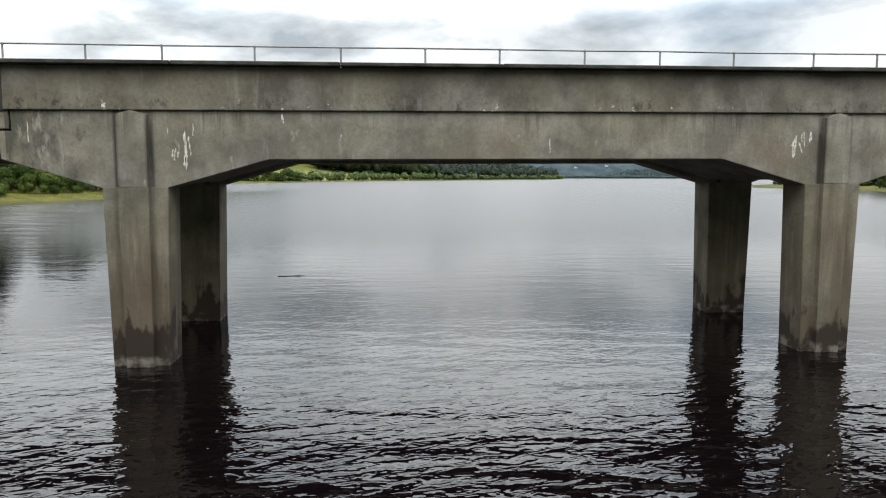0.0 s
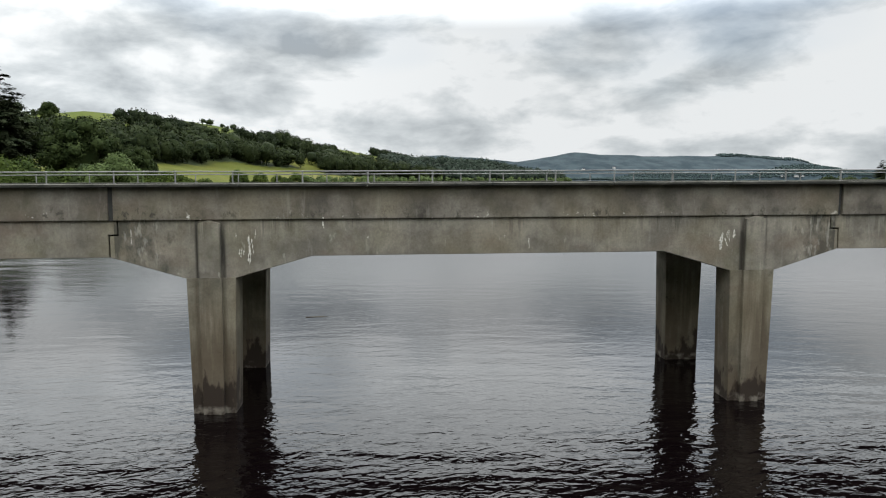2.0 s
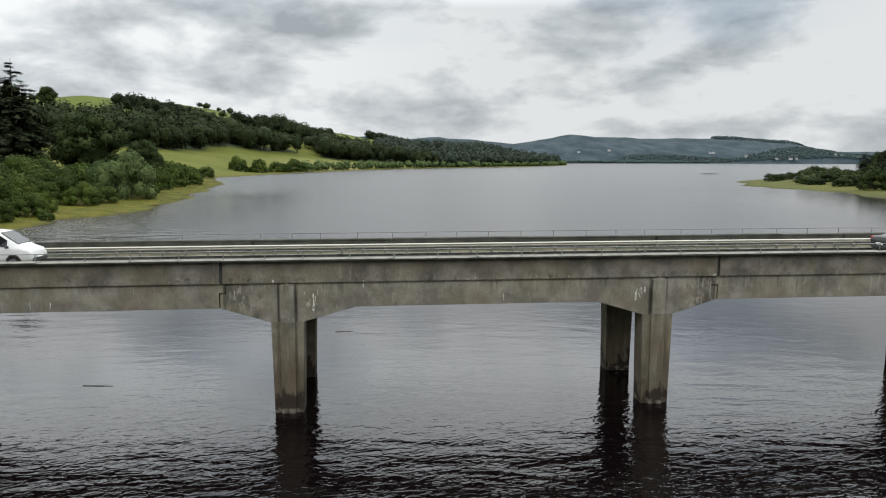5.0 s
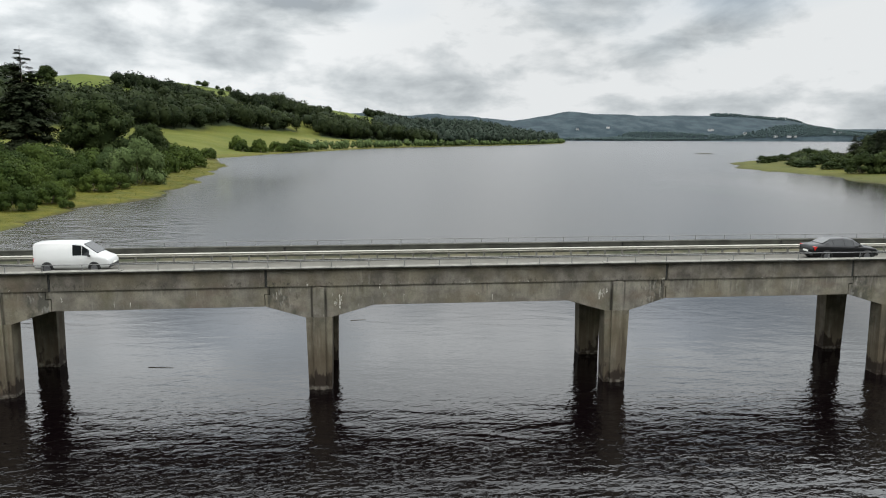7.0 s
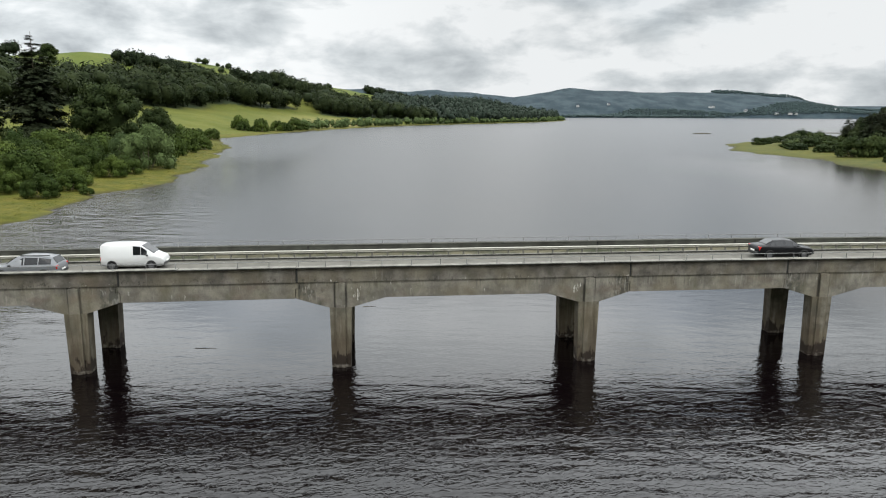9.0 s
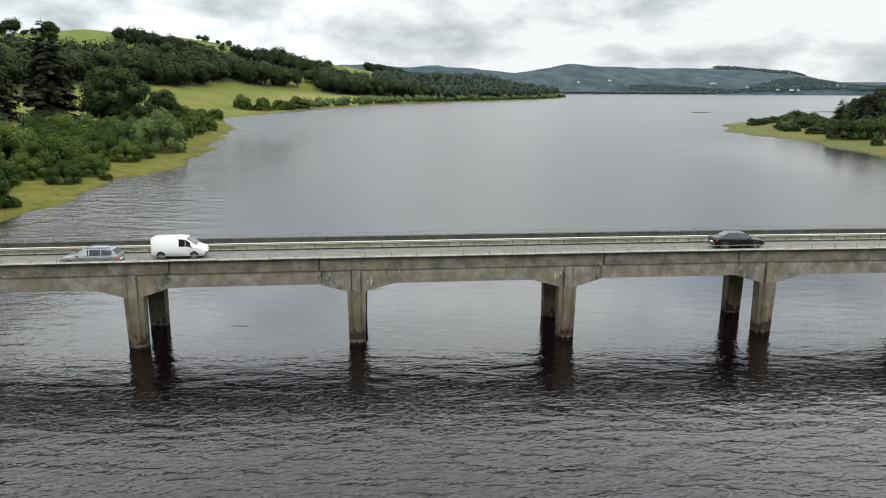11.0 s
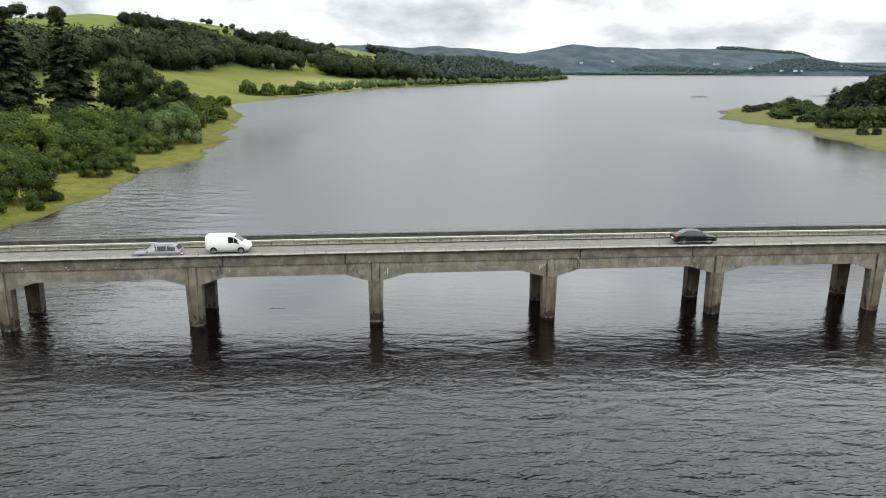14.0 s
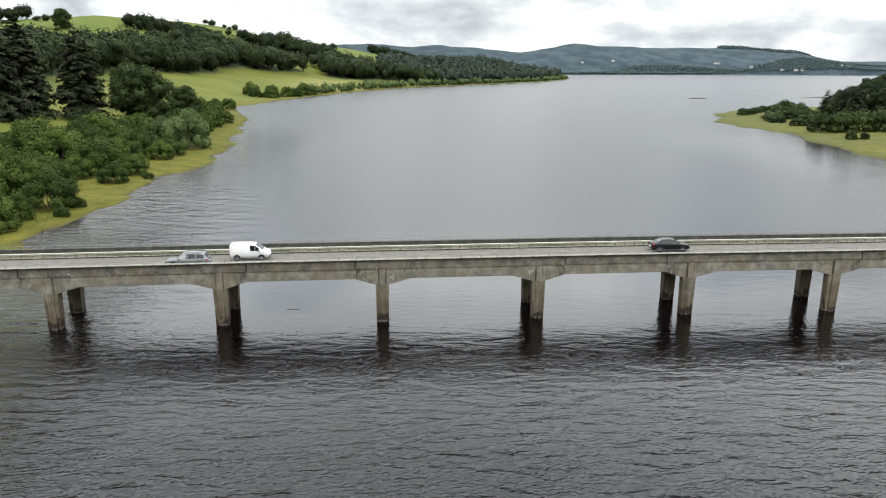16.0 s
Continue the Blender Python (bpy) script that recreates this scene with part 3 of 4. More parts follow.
def build_column(x, front, y0, y1):
    """One tapering column with a raised rib on its outer face."""
    bm = bmesh.new()
    w1, w0 = HALF, HALF - 0.09
    rings = []
    for z, w in ((-2.3, w0 - 0.03), (0, w0), (Z_HAUNCH + 0.02, w1)):
        rings.append([bm.verts.new((x + sx * w, y, z)) for sx, y in ((-1, y0), (1, y0), (1, y1), (-1, y1))])
    for a, b in zip(rings, rings[1:]):
        for i in range(4):
            bm.faces.new((a[i], a[(i + 1) % 4], b[(i + 1) % 4], b[i]))
    bm.faces.new(rings[-1])
    bm.faces.new(rings[0][::-1])
    bmesh.ops.recalc_face_normals(bm, faces=bm.faces)
    bmesh.ops.bevel(bm, geom=list(bm.edges), offset=0.02, segments=2, affect="EDGES", profile=0.5)
    column = part("column", bm, "column", bridge)
    yf = (y0 - 0.15, y0 + 0.2) if front else (y1 - 0.2, y1 + 0.13)
    part("rib", prism([(x - 0.30, -2.3), (x + 0.30, -2.3), (x + 0.345, 4.36), (x - 0.345, 4.36)], *yf, bevel=0.01), "column", column)
    head = prism([(x - 0.345, 4.364), (x + 0.345, 4.364), (x + 0.345, Z_FASCIA - 0.11), (x, Z_FASCIA - 0.005), (x - 0.345, Z_FASCIA - 0.11)], *yf, bevel=0.01)
    part("rib_head", head, "girder", column)
    return column


def frame_profile(xa, xb, lift=0.0):
    return [(xa - 2.98, Z_SOFFIT + lift), (xa - HALF - 0.01, Z_HAUNCH + lift), (xa + HALF + 0.01, Z_HAUNCH + lift), (xa + 3.1, Z_SOFFIT - 0.02 + lift),
            (xb - 3.0, Z_SOFFIT - 0.02 + lift), (xb - HALF - 0.01, Z_HAUNCH + lift), (xb + HALF + 0.01, Z_HAUNCH + lift), (xb + 2.9, Z_SOFFIT + lift),
            (xb + 2.9, Z_NIB), (xb + 2.62, Z_NIB), (xb + 2.62, Z_FASCIA), (xa - 2.72, Z_FASCIA), (xa - 2.72, Z_NIB), (xa - 2.98, Z_NIB)]


def hung_profile(x0, x1, lift=0.0):
    g = 0.045
    return [(x0 + 2.9 + g, Z_SOFFIT + lift), (x1 - 2.98 - g, Z_SOFFIT + lift), (x1 - 2.98 - g, Z_NIB + g), (x1 - 2.72 - g, Z_NIB + g), (x1 - 2.72 - g, Z_FASCIA),
            (x0 + 2.62 + g, Z_FASCIA), (x0 + 2.62 + g, Z_NIB + g), (x0 + 2.9 + g, Z_NIB + g)]


def build_spans():
    pairs = [(-4, -3), (-2, -1), (0, 1), (2, 3), (4, 5)]
    for a, b in pairs:
        xa, xb = pier_x(a), pier_x(b)
        for x in (xa, xb):
            build_column(x, True, -0.015, 1.0)
            build_column(x, False, FAR_FACE - 1.03, FAR_FACE + 0.05)
        part("frame_girder", prism(frame_profile(xa, xb), 0.0, 0.95, 0.02), "girder", bridge)
        part("frame_girder", prism(frame_profile(xa, xb), FAR_FACE - 0.95, FAR_FACE, 0.02), "girder", bridge)
        part("frame_soffit", prism(frame_profile(xa, xb, 0.12), 0.96, FAR_FACE - 0.96), "girder", bridge)
    ends = [(pier_x(-4) - SPAN - 3, pier_x(-4))] + [(pier_x(p[1]), pier_x(q[0])) for p, q in zip(pairs, pairs[1:])] + [(pier_x(5), pier_x(5) + SPAN + 3)]
    for x0, x1 in ends:
        part("suspended_girder", prism(hung_profile(x0, x1), 0.004, 0.95, 0.02), "girder", bridge)
        part("suspended_girder", prism(hung_profile(x0, x1), FAR_FACE - 0.95, FAR_FACE - 0.004, 0.02), "girder", bridge)
        part("suspended_soffit", prism(hung_profile(x0, x1, 0.12), 0.96, FAR_FACE - 0.96), "girder", bridge)
    # dark filler behind the half joints
    for a, b in pairs:
        for x in (pier_x(a) - 2.85, pier_x(b) + 2.76):
            part("joint_filler", block(x - 0.17, x + 0.17, 0.25, FAR_FACE - 0.25, Z_SOFFIT + 0.25, Z_FASCIA - 0.02), "joint", bridge)
            for y0, y1 in ((-0.04, 0.2), (FAR_EDGE + 0.4, FAR_EDGE + 0.6)):
                part("joint_filler", block(x - 0.16, x + 0.16, y0, y1, Z_FASCIA - 0.015, Z_TOP - 0.105), "joint", bridge)
    # fascias and copings, panel by panel
    cuts = [ends[0][0] + 3]
    for a, b in pairs:
        cuts += [pier_x(a) - 2.9, pier_x(b) + 2.9]
    cuts.append(ends[-1][1] - 3)
    rng = random.Random(4)
    for x0, x1 in zip(cuts, cuts[1:]):
        for y0, y1, name in ((-0.09, 0.22, "fascia"), (FAR_EDGE + 0.36, FAR_EDGE + 0.66, "far_fascia")):
            part("fascia", block(x0 + 0.07, x1 - 0.07, y0, y1, Z_FASCIA, Z_TOP - 0.10, 0.02), "fascia" if y0 < 1 else "parapet", bridge)
        n = max(1, round((x1 - x0) / 4.06))
        for i in range(n):
            u0, u1 = x0 + (x1 - x0) * i / n + 0.01, x0 + (x1 - x0) * (i + 1) / n - 0.01
            for y0, y1 in ((-0.35, 0.27), (FAR_EDGE + 0.34, FAR_EDGE + 0.8)):
                dz, dy = rng.uniform(-0.012, 0.012), rng.uniform(-0.012, 0.012)
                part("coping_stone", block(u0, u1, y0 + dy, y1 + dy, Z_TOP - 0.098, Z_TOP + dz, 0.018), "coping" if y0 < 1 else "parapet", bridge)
    x0, x1 = cuts[0], cuts[-1]
    part("deck_slab", strip(x0, x1, 0.225, FAR_EDGE + 0.35, Z_FASCIA + 0.003, Z_ROAD - 0.06), "girder", bridge)
    part("road_surface", strip(x0 - 60, x1 + 60, 0.23, FAR_EDGE - 1.15, Z_ROAD - 0.056, Z_ROAD), "road", bridge, "worn pale grey asphalt")
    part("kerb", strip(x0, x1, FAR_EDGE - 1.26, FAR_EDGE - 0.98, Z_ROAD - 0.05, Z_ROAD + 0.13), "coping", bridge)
    part("footway", strip(x0, x1, FAR_EDGE - 0.976, FAR_EDGE + 0.355, Z_ROAD - 0.055, Z_ROAD + 0.10), "footway", bridge, "mossy concrete footway strip")
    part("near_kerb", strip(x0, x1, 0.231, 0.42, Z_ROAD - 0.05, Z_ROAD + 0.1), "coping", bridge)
    for x in (x0 - 3.0, x1 + 3.0):
        part("abutment", block(x - 3.0, x + 3.0, -0.5, FAR_EDGE + 0.9, -3.0, Z_ROAD - 0.07, 0.05), "column", bridge)
    return x0, x1


X0, X1 = build_spans()


def build_railing(y, first, height):
    """A single pipe on short posts along a coping."""
    r = new("railing")
    r.parent = bridge
    tagged(r, "thin grey pipe rail on short posts")
    xs = list(first)
    while xs[0] > X0 + 2:
        xs.insert(0, xs[0] - 2.0 - 0.13 * math.sin(3.1 * len(xs)))
    while xs[-1] < X1 - 2:
        xs.append(xs[-1] + 2.0 + 0.13 * math.sin(2.3 * len(xs)))
    proto = None
    for x in xs:
        if proto is None:
            bm = tube((0, 0, 0), (0, 0, height), 0.024, 8)
            block(-0.05, 0.05, -0.05, 0.05, 0.0, 0.015, bm=bm)
            bmesh.ops.create_uvsphere(bm, u_segments=8, v_segments=6, radius=0.036, matrix=Matrix.Translation((0, 0, height)))
            proto = part("post", bm, "steel", r)
            ob = proto
        else:
            ob = new("post", proto.data)
            ob.parent = r
        ob.location = (x, y, Z_TOP - 0.004)
    # the pipe sags a little between its posts
    curve = bpy.data.curves.new("rail", "CURVE")
    curve.dimensions, curve.bevel_depth, curve.bevel_resolution = "3D", 0.021, 2
    sp = curve.splines.new("POLY")
    sp.points.add(len(xs) - 1)
    rng = random.Random(7)
    for p, x in zip(sp.points, xs):
        p.co = (x, y, Z_TOP + height + rng.uniform(-0.008, 0.008), 1)
    curve.materials.append(MAT["steel"])
    rail = new("rail", curve)
    rail.parent = r


build_railing(-0.1, (-2.0, -0.2, 1.5, 3.6, 5.6, 7.6, 9.4, 11.5, 13.4, 15.3, 17.4, 19.1), 0.36)
build_railing(FAR_EDGE + 0.6, (-4.06, -1.74, 0.0, 1.58, 3.65, 5.63, 7.54, 9.32, 11.15, 13.05, 14.96, 16.9, 18.69, 20.42, 22.64, 24.52), 0.32)


def build_guard_rail(y):
    g = new("guard_rail")
    g.parent = bridge
    tagged(g, "pale galvanised crash barrier on short posts")
    # the beam's two waves, seen from its end
    wave = [(0, 0.0), (0.02, 0.02), (0.075, 0.035), (0.075, 0.065), (0.02, 0.09), (0.02, 0.12), (0.075, 0.145), (0.075, 0.175), (0.02, 0.195), (-0.05, 0.21)]
    z = Z_ROAD + 0.44
    outline = [(y - a, z + b) for a, b in wave] + [(y - a + 0.012, z + b) for a, b in reversed(wave)]
    x = X0
    while x < X1:
        end = min(x + 4.72, X1)
        bm = bmesh.new()
        left = [bm.verts.new((x, p, q)) for p, q in outline]
        right = [bm.verts.new((end, p, q)) for p, q in outline]
        for i in range(len(outline)):
            j = (i + 1) % len(outline)
            bm.faces.new((left[i], left[j], right[j], right[i]))
        bm.faces.new(left[::-1])
        bm.faces.new(right)
        bmesh.ops.recalc_face_normals(bm, faces=bm.faces)
        part("beam", bm, "barrier", g)
        x = end
    proto, n = None, int((X1 - X0) / 1.18)
    for i in range(n):
        if proto is None:
            proto = ob = part("post", block(-0.06, 0.06, 0.005, 0.12, 0.0, 0.52, 0.01), "post", g)
        else:
            ob = new("post", proto.data)
            ob.parent = g
        ob.location = (X0 + 0.6 + 1.18 * i, y, Z_ROAD + 0.1)


build_guard_rail(FAR_EDGE - 1.1)


# ---- lime streaks and stains on the concrete ----
def lime_streak(x, z0, z1, width, seed, y=-0.006, mat="lime", label="white lime streak"):
    """A ragged run of lime down a concrete face."""
    rng = random.Random(seed)
    for run in range(4 if width > 0.06 else 2):
        n = 14
        top = z1 - rng.uniform(0, 0.3) * (z1 - z0) * (run > 0)
        low = z0 + rng.uniform(0, 0.55) * (z1 - z0) * (run > 0)
        left, right, cx = [], [], x + rng.uniform(-0.9, 0.9) * width * (run > 0)
        lean = rng.uniform(-0.05, 0.05) * width
        for i in range(n):
            z = top + (low - top) * i / (n - 1)
            cx += lean + rng.uniform(-0.12, 0.12) * width
            w = width * (0.08 + 0.34 * rng.random() ** 1.6) * (1 if 0 < i < n - 1 else 0.2)
            left.append((cx - w, z))
            right.append((cx + w * rng.uniform(0.5, 1.2), z))
        part("streak", prism(left + right[::-1], y, y + 0.05), mat, bridge, label)


for i, (x, z0, z1, w) in enumerate(((1.93, 4.75, 5.68, 0.075), (1.70, 4.98, 5.28, 0.07), (2.12, 5.55, 5.85, 0.03), (1.52, 5.6, 5.75, 0.03),
                                    (17.12, 5.02, 5.6, 0.09), (17.3, 5.3, 5.68, 0.05), (17.5, 5.42, 5.7, 0.06), (5.58, 5.45, 5.62, 0.03),
                                    (10.7, 5.15, 5.5, 0.03), (-10.4, 5.15, 5.5, 0.03), (-9.55, 5.15, 5.45, 0.03), (-13.2, 5.5, 5.8, 0.05),
                                    (9.9, 5.5, 5.6, 0.03), (4.2, 5.85, 6.1, 0.04), (-1.6, 5.4, 5.9, 0.03), (35.0, 5.6, 5.95, 0.03))):
    lime_streak(x, z0, z1, w, i)
settle(bridge)


# ---- plants ----
def cube_ball():
    """A ball of 24 four-sided faces."""
    bm = bmesh.new()
    bmesh.ops.create_cube(bm, size=2.0)
    bmesh.ops.subdivide_edges(bm, edges=list(bm.edges), cuts=1, use_grid_fill=True)
    v = np.array([tuple(p.co.normalized()) for p in bm.verts])
    f = np.array([[p.index for p in face.verts] for face in bm.faces])
    bm.free()
    return v, f


BALL_V, BALL_F = cube_ball()


class Leaves:
    """Gathers balls, leaf cards and trunks into one array of four-sided faces."""

    def __init__(self, seed):
        self.rng, self.v, self.f, self.n = np.random.RandomState(seed), [], [], 0

    def add(self, v, f):
        self.v.append(v)
        self.f.append(f + self.n)
        self.n += len(v)

    def ball(self, c, r, rough=0.24):
        v = BALL_V * (1 + self.rng.uniform(-rough, rough, (len(BALL_V), 1)))
        self.add(v * np.asarray(r) + np.asarray(c), BALL_F)

    def cards(self, centers, normals, size):
        k = len(centers)
        n = normals + self.rng.normal(0, 0.38, (k, 3))
        n /= np.linalg.norm(n, axis=1, keepdims=True) + 1e-9
        t = np.cross(n, self.rng.normal(0, 1, (k, 3)))
        t /= np.linalg.norm(t, axis=1, keepdims=True) + 1e-9
        b = np.cross(n, t)
        s = size * self.rng.uniform(0.6, 1.35, (k, 1))
        v = np.stack([centers - t * s, centers - b * s * 0.55, centers + t * s, centers + b * s * 0.55], axis=1).reshape(-1, 3)
        self.add(v, np.arange(4 * k).reshape(k, 4))

    def clump(self, c, r, count, size, core=0.82, reach=1.12):
        c, r = np.asarray(c, dtype=float), np.asarray(r, dtype=float) * np.ones(3)
        self.ball(c, r * core)
        d = self.rng.normal(0, 1, (count, 3))
        d /= np.linalg.norm(d, axis=1, keepdims=True)
        self.cards(c + d * r * self.rng.uniform(0.78, reach, (count, 1)), d, size)

    def trunk(self, p0, p1, r0, r1, sides=4):
        a, b = np.asarray(p0, dtype=float), np.asarray(p1, dtype=float)
        ang = np.arange(sides) * 2 * np.pi / sides
        ring = np.stack([np.cos(ang), np.sin(ang), 0 * ang], axis=1)
        i = np.arange(sides)
        self.add(np.concatenate([a + ring * r0, b + ring * r1]), np.stack([i, (i + 1) % sides, (i + 1) % sides + sides, i + sides], axis=1))

    def build(self, name, mat, parent=None, label=""):
        return from_arrays(name, np.concatenate(self.v), np.concatenate(self.f), mat, parent, label)


def ground_z(x, y):
    return float(land_height(np.array([x]), np.array([y]))[0])


def make_bush(seed, label, mat, clumps=15, leaf=0.21, cards=430):
    """A many-stemmed bush, one metre high and wide until it is scaled; clumps of leaves over short stems."""
    ob = thing("bush", label, "bush", "lakeside bushes")
    rng = np.random.RandomState(seed)
    crown = Leaves(seed + 50)
    for i in range(4):
        a = i * 1.57 + rng.uniform(-0.4, 0.4)
        stem = Leaves(seed)
        stem.trunk((0.3 * math.cos(a), 0.3 * math.sin(a), -0.6), (2.4 * math.cos(a), 2.4 * math.sin(a), 3.6), 0.13, 0.05, 5)
        stem.build("stem", "bark", ob)
    for i in range(clumps):
        a, q = rng.uniform(0, 6.283), math.sqrt(rng.uniform(0, 1))
        h = rng.uniform(0.75, 1.15) * (1 - 0.62 * q * q)
        crown.clump((3.7 * q * math.cos(a), 3.7 * q * math.sin(a), 1.1 + 4.4 * h), rng.uniform(1.2, 2.0) * np.array([1, 1, 0.95]), cards, leaf, 0.6)
    for i in range(9):
        a = i * 0.7 + rng.uniform(-0.2, 0.2)
        crown.clump((3.9 * math.cos(a), 3.9 * math.sin(a), rng.uniform(0.8, 1.8)), rng.uniform(1.0, 1.5), cards // 2, leaf, 0.6)
    crown.build("crown", mat, ob)
    return ob


def make_oak(seed, label, clumps=84, cards=190, leaf=0.46, mat="oak"):
    """A broad old tree, 24 m high and wide."""
    ob = thing("broadleaf_tree", label, "tree", "old field trees")
    rng = np.random.RandomState(seed)
    trunk, crown = Leaves(seed), Leaves(seed + 9)
    trunk.trunk((0, 0, -1), (0.2, 0, 6), 1.0, 0.7, 9)
    for i in range(8):
        a = i * 0.8 + rng.uniform(-0.2, 0.2)
        trunk.trunk((0.1, 0, 3.5 + 0.4 * i), (6 * math.cos(a), 6 * math.sin(a), 10 + rng.uniform(0, 7)), 0.42, 0.12, 6)
    for i in range(clumps):
        d = rng.normal(0, 1, 3)
        d /= np.linalg.norm(d)
        if d[2] < -0.85:
            d[2] = -d[2]
        q = rng.uniform(0.62, 1.0)
        crown.clump((9.6 * q * d[0], 9.6 * q * d[1], 11.4 + 11.2 * q * d[2]), rng.uniform(1.8, 3.4) * np.array([1, 1, 0.85]), cards, leaf, 0.6)
    crown.ball((0, 0, 12), (5.6, 5.6, 7.4))
    trunk.build("trunk", "bark", ob)
    crown.build("crown", mat, ob)
    return ob


def make_conifer(seed, label, height=44.0, reach=15.0):
    """A tall ragged fir: straight trunk, drooping boughs with gaps between them."""
    ob = thing("conifer_tree", label, "tree", "tall conifers")
    rng = np.random.RandomState(seed)
    trunk, boughs = Leaves(seed), Leaves(seed + 3)
    trunk.trunk((0, 0, -1), (0, 0, height * 0.6), 0.75, 0.36, 8)
    trunk.trunk((0, 0, height * 0.6), (0.3, 0, height), 0.36, 0.05, 8)
    z = 2.5
    while z < height - 0.8:
        k = 1 - z / height
        n = 7 if k > 0.3 else 5
        for i in range(n):
            if rng.uniform() < 0.3 + 0.2 * (k < 0.3):
                continue
            a = rng.uniform(0, 6.283)
            length = reach * (0.95 * k ** 0.55 if k < 0.75 else 0.8) * rng.uniform(0.55, 1.1) + 0.5
            droop = -0.28 * length + (0.18 * length if k < 0.3 else 0)
            tip = np.array([length * math.cos(a), length * math.sin(a), z + droop])
            trunk.trunk((0, 0, z), tip, 0.12 * k + 0.04, 0.02, 4)
            m = int(14 + 13 * length)
            t = rng.uniform(0.12, 1.0, (m, 1)) ** 0.8
            spread = rng.normal(0, 1, (m, 3)) * np.array([0.5, 0.5, 0.26]) * (0.5 + 0.08 * length)
            c = np.array([0, 0, z]) * (1 - t) + tip * t + spread - np.array([0, 0, 0.3])
            boughs.cards(c, np.tile((0, 0, 0.7), (m, 1)) + 0.5 * tip / length, 0.75)
        z += rng.uniform(0.55, 0.95)
    trunk.build("trunk", "bark", ob)
    boughs.build("crown", "conifer", ob)
    return ob


def put(ob, x, y, turn, size):
    """A copy of a plant on the ground, turned and sized."""
    sx, sy, sz = size
    return copy_thing(ob, pose(x, y, ground_z(x, y) - 0.05, 0, 0, turn) @ Matrix.Diagonal((sx, sy, sz, 1)))


def drop_master(ob):
    for o in (*ob.children_recursive, ob):
        bpy.data.objects.remove(o)


rng = random.Random(11)
EAST = [make_bush(s, "dense rounded dark green bush on the grassy spit", "oak", 13, 0.42, 120) for s in (5, 6)]
BUSHES = [make_bush(s, "dense rounded green willow bush on the grassy lake bank", "willow") for s in (1, 2, 3)]
FAR_BUSHES = [make_bush(s, "dense rounded green willow bush on the grassy lake bank", "willow", 15, 0.42, 100) for s in (7, 8)]
# the thicket along the near western bank
for row, (inland, high) in enumerate(((8.5, 0.78), (17, 1.08), (27, 1.18), (37, 1.18))):
    y = 44 + 3 * row
    while y < 152:
        if not (row == 0 and 78 < y < 92) and rng.random() > 0.06:
            s = high * rng.uniform(0.7, 1.3)
            put(rng.choice(BUSHES), -54.5 - inland + rng.uniform(-1.5, 1.5), y + rng.uniform(-1.5, 1.5), rng.uniform(0, 360), (s, s, s * rng.uniform(0.95, 1.15)))
        y += rng.uniform(8.5, 12.5)
# single bushes further along the shore
for x, y, w, h in ((-84, 158, 1.1, 1.1), (-92, 168, 1.2, 1.1), (-80, 180, 1.0, 1.1), (-98, 182, 1.1, 1.0), (-88, 196, 1.1, 1.1), (-70, 176, 1.3, 1.4), (-68, 193, 1.1, 1.3), (-76, 205, 1.2, 1.5), (-72, 222, 0.9, 1.2), (-74, 245, 1.1, 1.35),
                   (-80, 262, 1.1, 1.2), (-73, 268, 0.8, 0.95), (-86, 300, 1.2, 1.2), (-99, 322, 1.2, 1.3), (-96, 352, 1.0, 0.9), (-94, 376, 1.0, 1.0), (-104, 385, 1.0, 0.9),
                   (-107, 430, 0.5, 0.6), (-108, 533, 1.4, 1.7), (-103, 522, 1.1, 1.1), (-90, 527, 1.3, 1.6), (-96, 530, 0.7, 0.7), (-82, 552, 1.2, 1.3), (-77, 565, 1.2, 1.1), (-71, 585, 1.4, 1.7),
                   (-74, 560, 0.9, 1.0), (-66, 598, 1.2, 1.2)):
    put(rng.choice(FAR_BUSHES), x, y, rng.uniform(0, 360), (w, w, h))
PALE = make_bush(9, "large silvery green willow bush on the lake bank", "pale_willow", 17, 0.21, 430)
put(PALE, -63, 163, 40, (1.55, 1.5, 1.8))
put(PALE, -72, 170, 170, (1.0, 1.0, 1.3))
# small sallows on the reedy margin
for x, y, s in ((-58, 66, 0.28), (-57, 104, 0.3), (-57.5, 57, 0.3)):
    put(rng.choice(BUSHES), x, y, rng.uniform(0, 360), (s, s, s * 0.9))
# the eastern spit
for x, y, w, h in ((208, 326, 0.8, 0.6), (214, 329, 0.6, 0.5), (199, 276, 1.0, 0.5), (196, 268, 0.8, 0.45), (203, 284, 1.0, 0.55), (207, 292, 1.2, 0.65), (214, 300, 1.3, 0.8), (220, 308, 1.2, 0.8),
                   (196, 250, 0.8, 0.55), (200, 243, 0.9, 0.65), (190, 222, 1.2, 1.25), (196, 217, 1.3, 1.35), (203, 214, 1.4, 1.4), (210, 210, 1.4, 1.45), (217, 205, 1.4, 1.4), (224, 200, 1.4, 1.4),
                   (181, 188, 0.45, 0.55), (185, 186, 0.35, 0.4), (205, 258, 1.0, 0.7), (212, 284, 1.0, 0.7), (218, 291, 1.1, 0.8), (226, 300, 1.1, 0.9), (232, 313, 1.2, 1.0), (222, 340, 0.8, 0.5), (232, 348, 0.9, 0.6), (212, 268, 1.2, 0.9), (206, 232, 1.1, 1.0), (225, 322, 1.0, 0.9), (238, 335, 1.1, 1.1)):
    tagged(put(rng.choice(EAST), x, y, rng.uniform(0, 360), (w, w, h)), group="bushes on the spit")

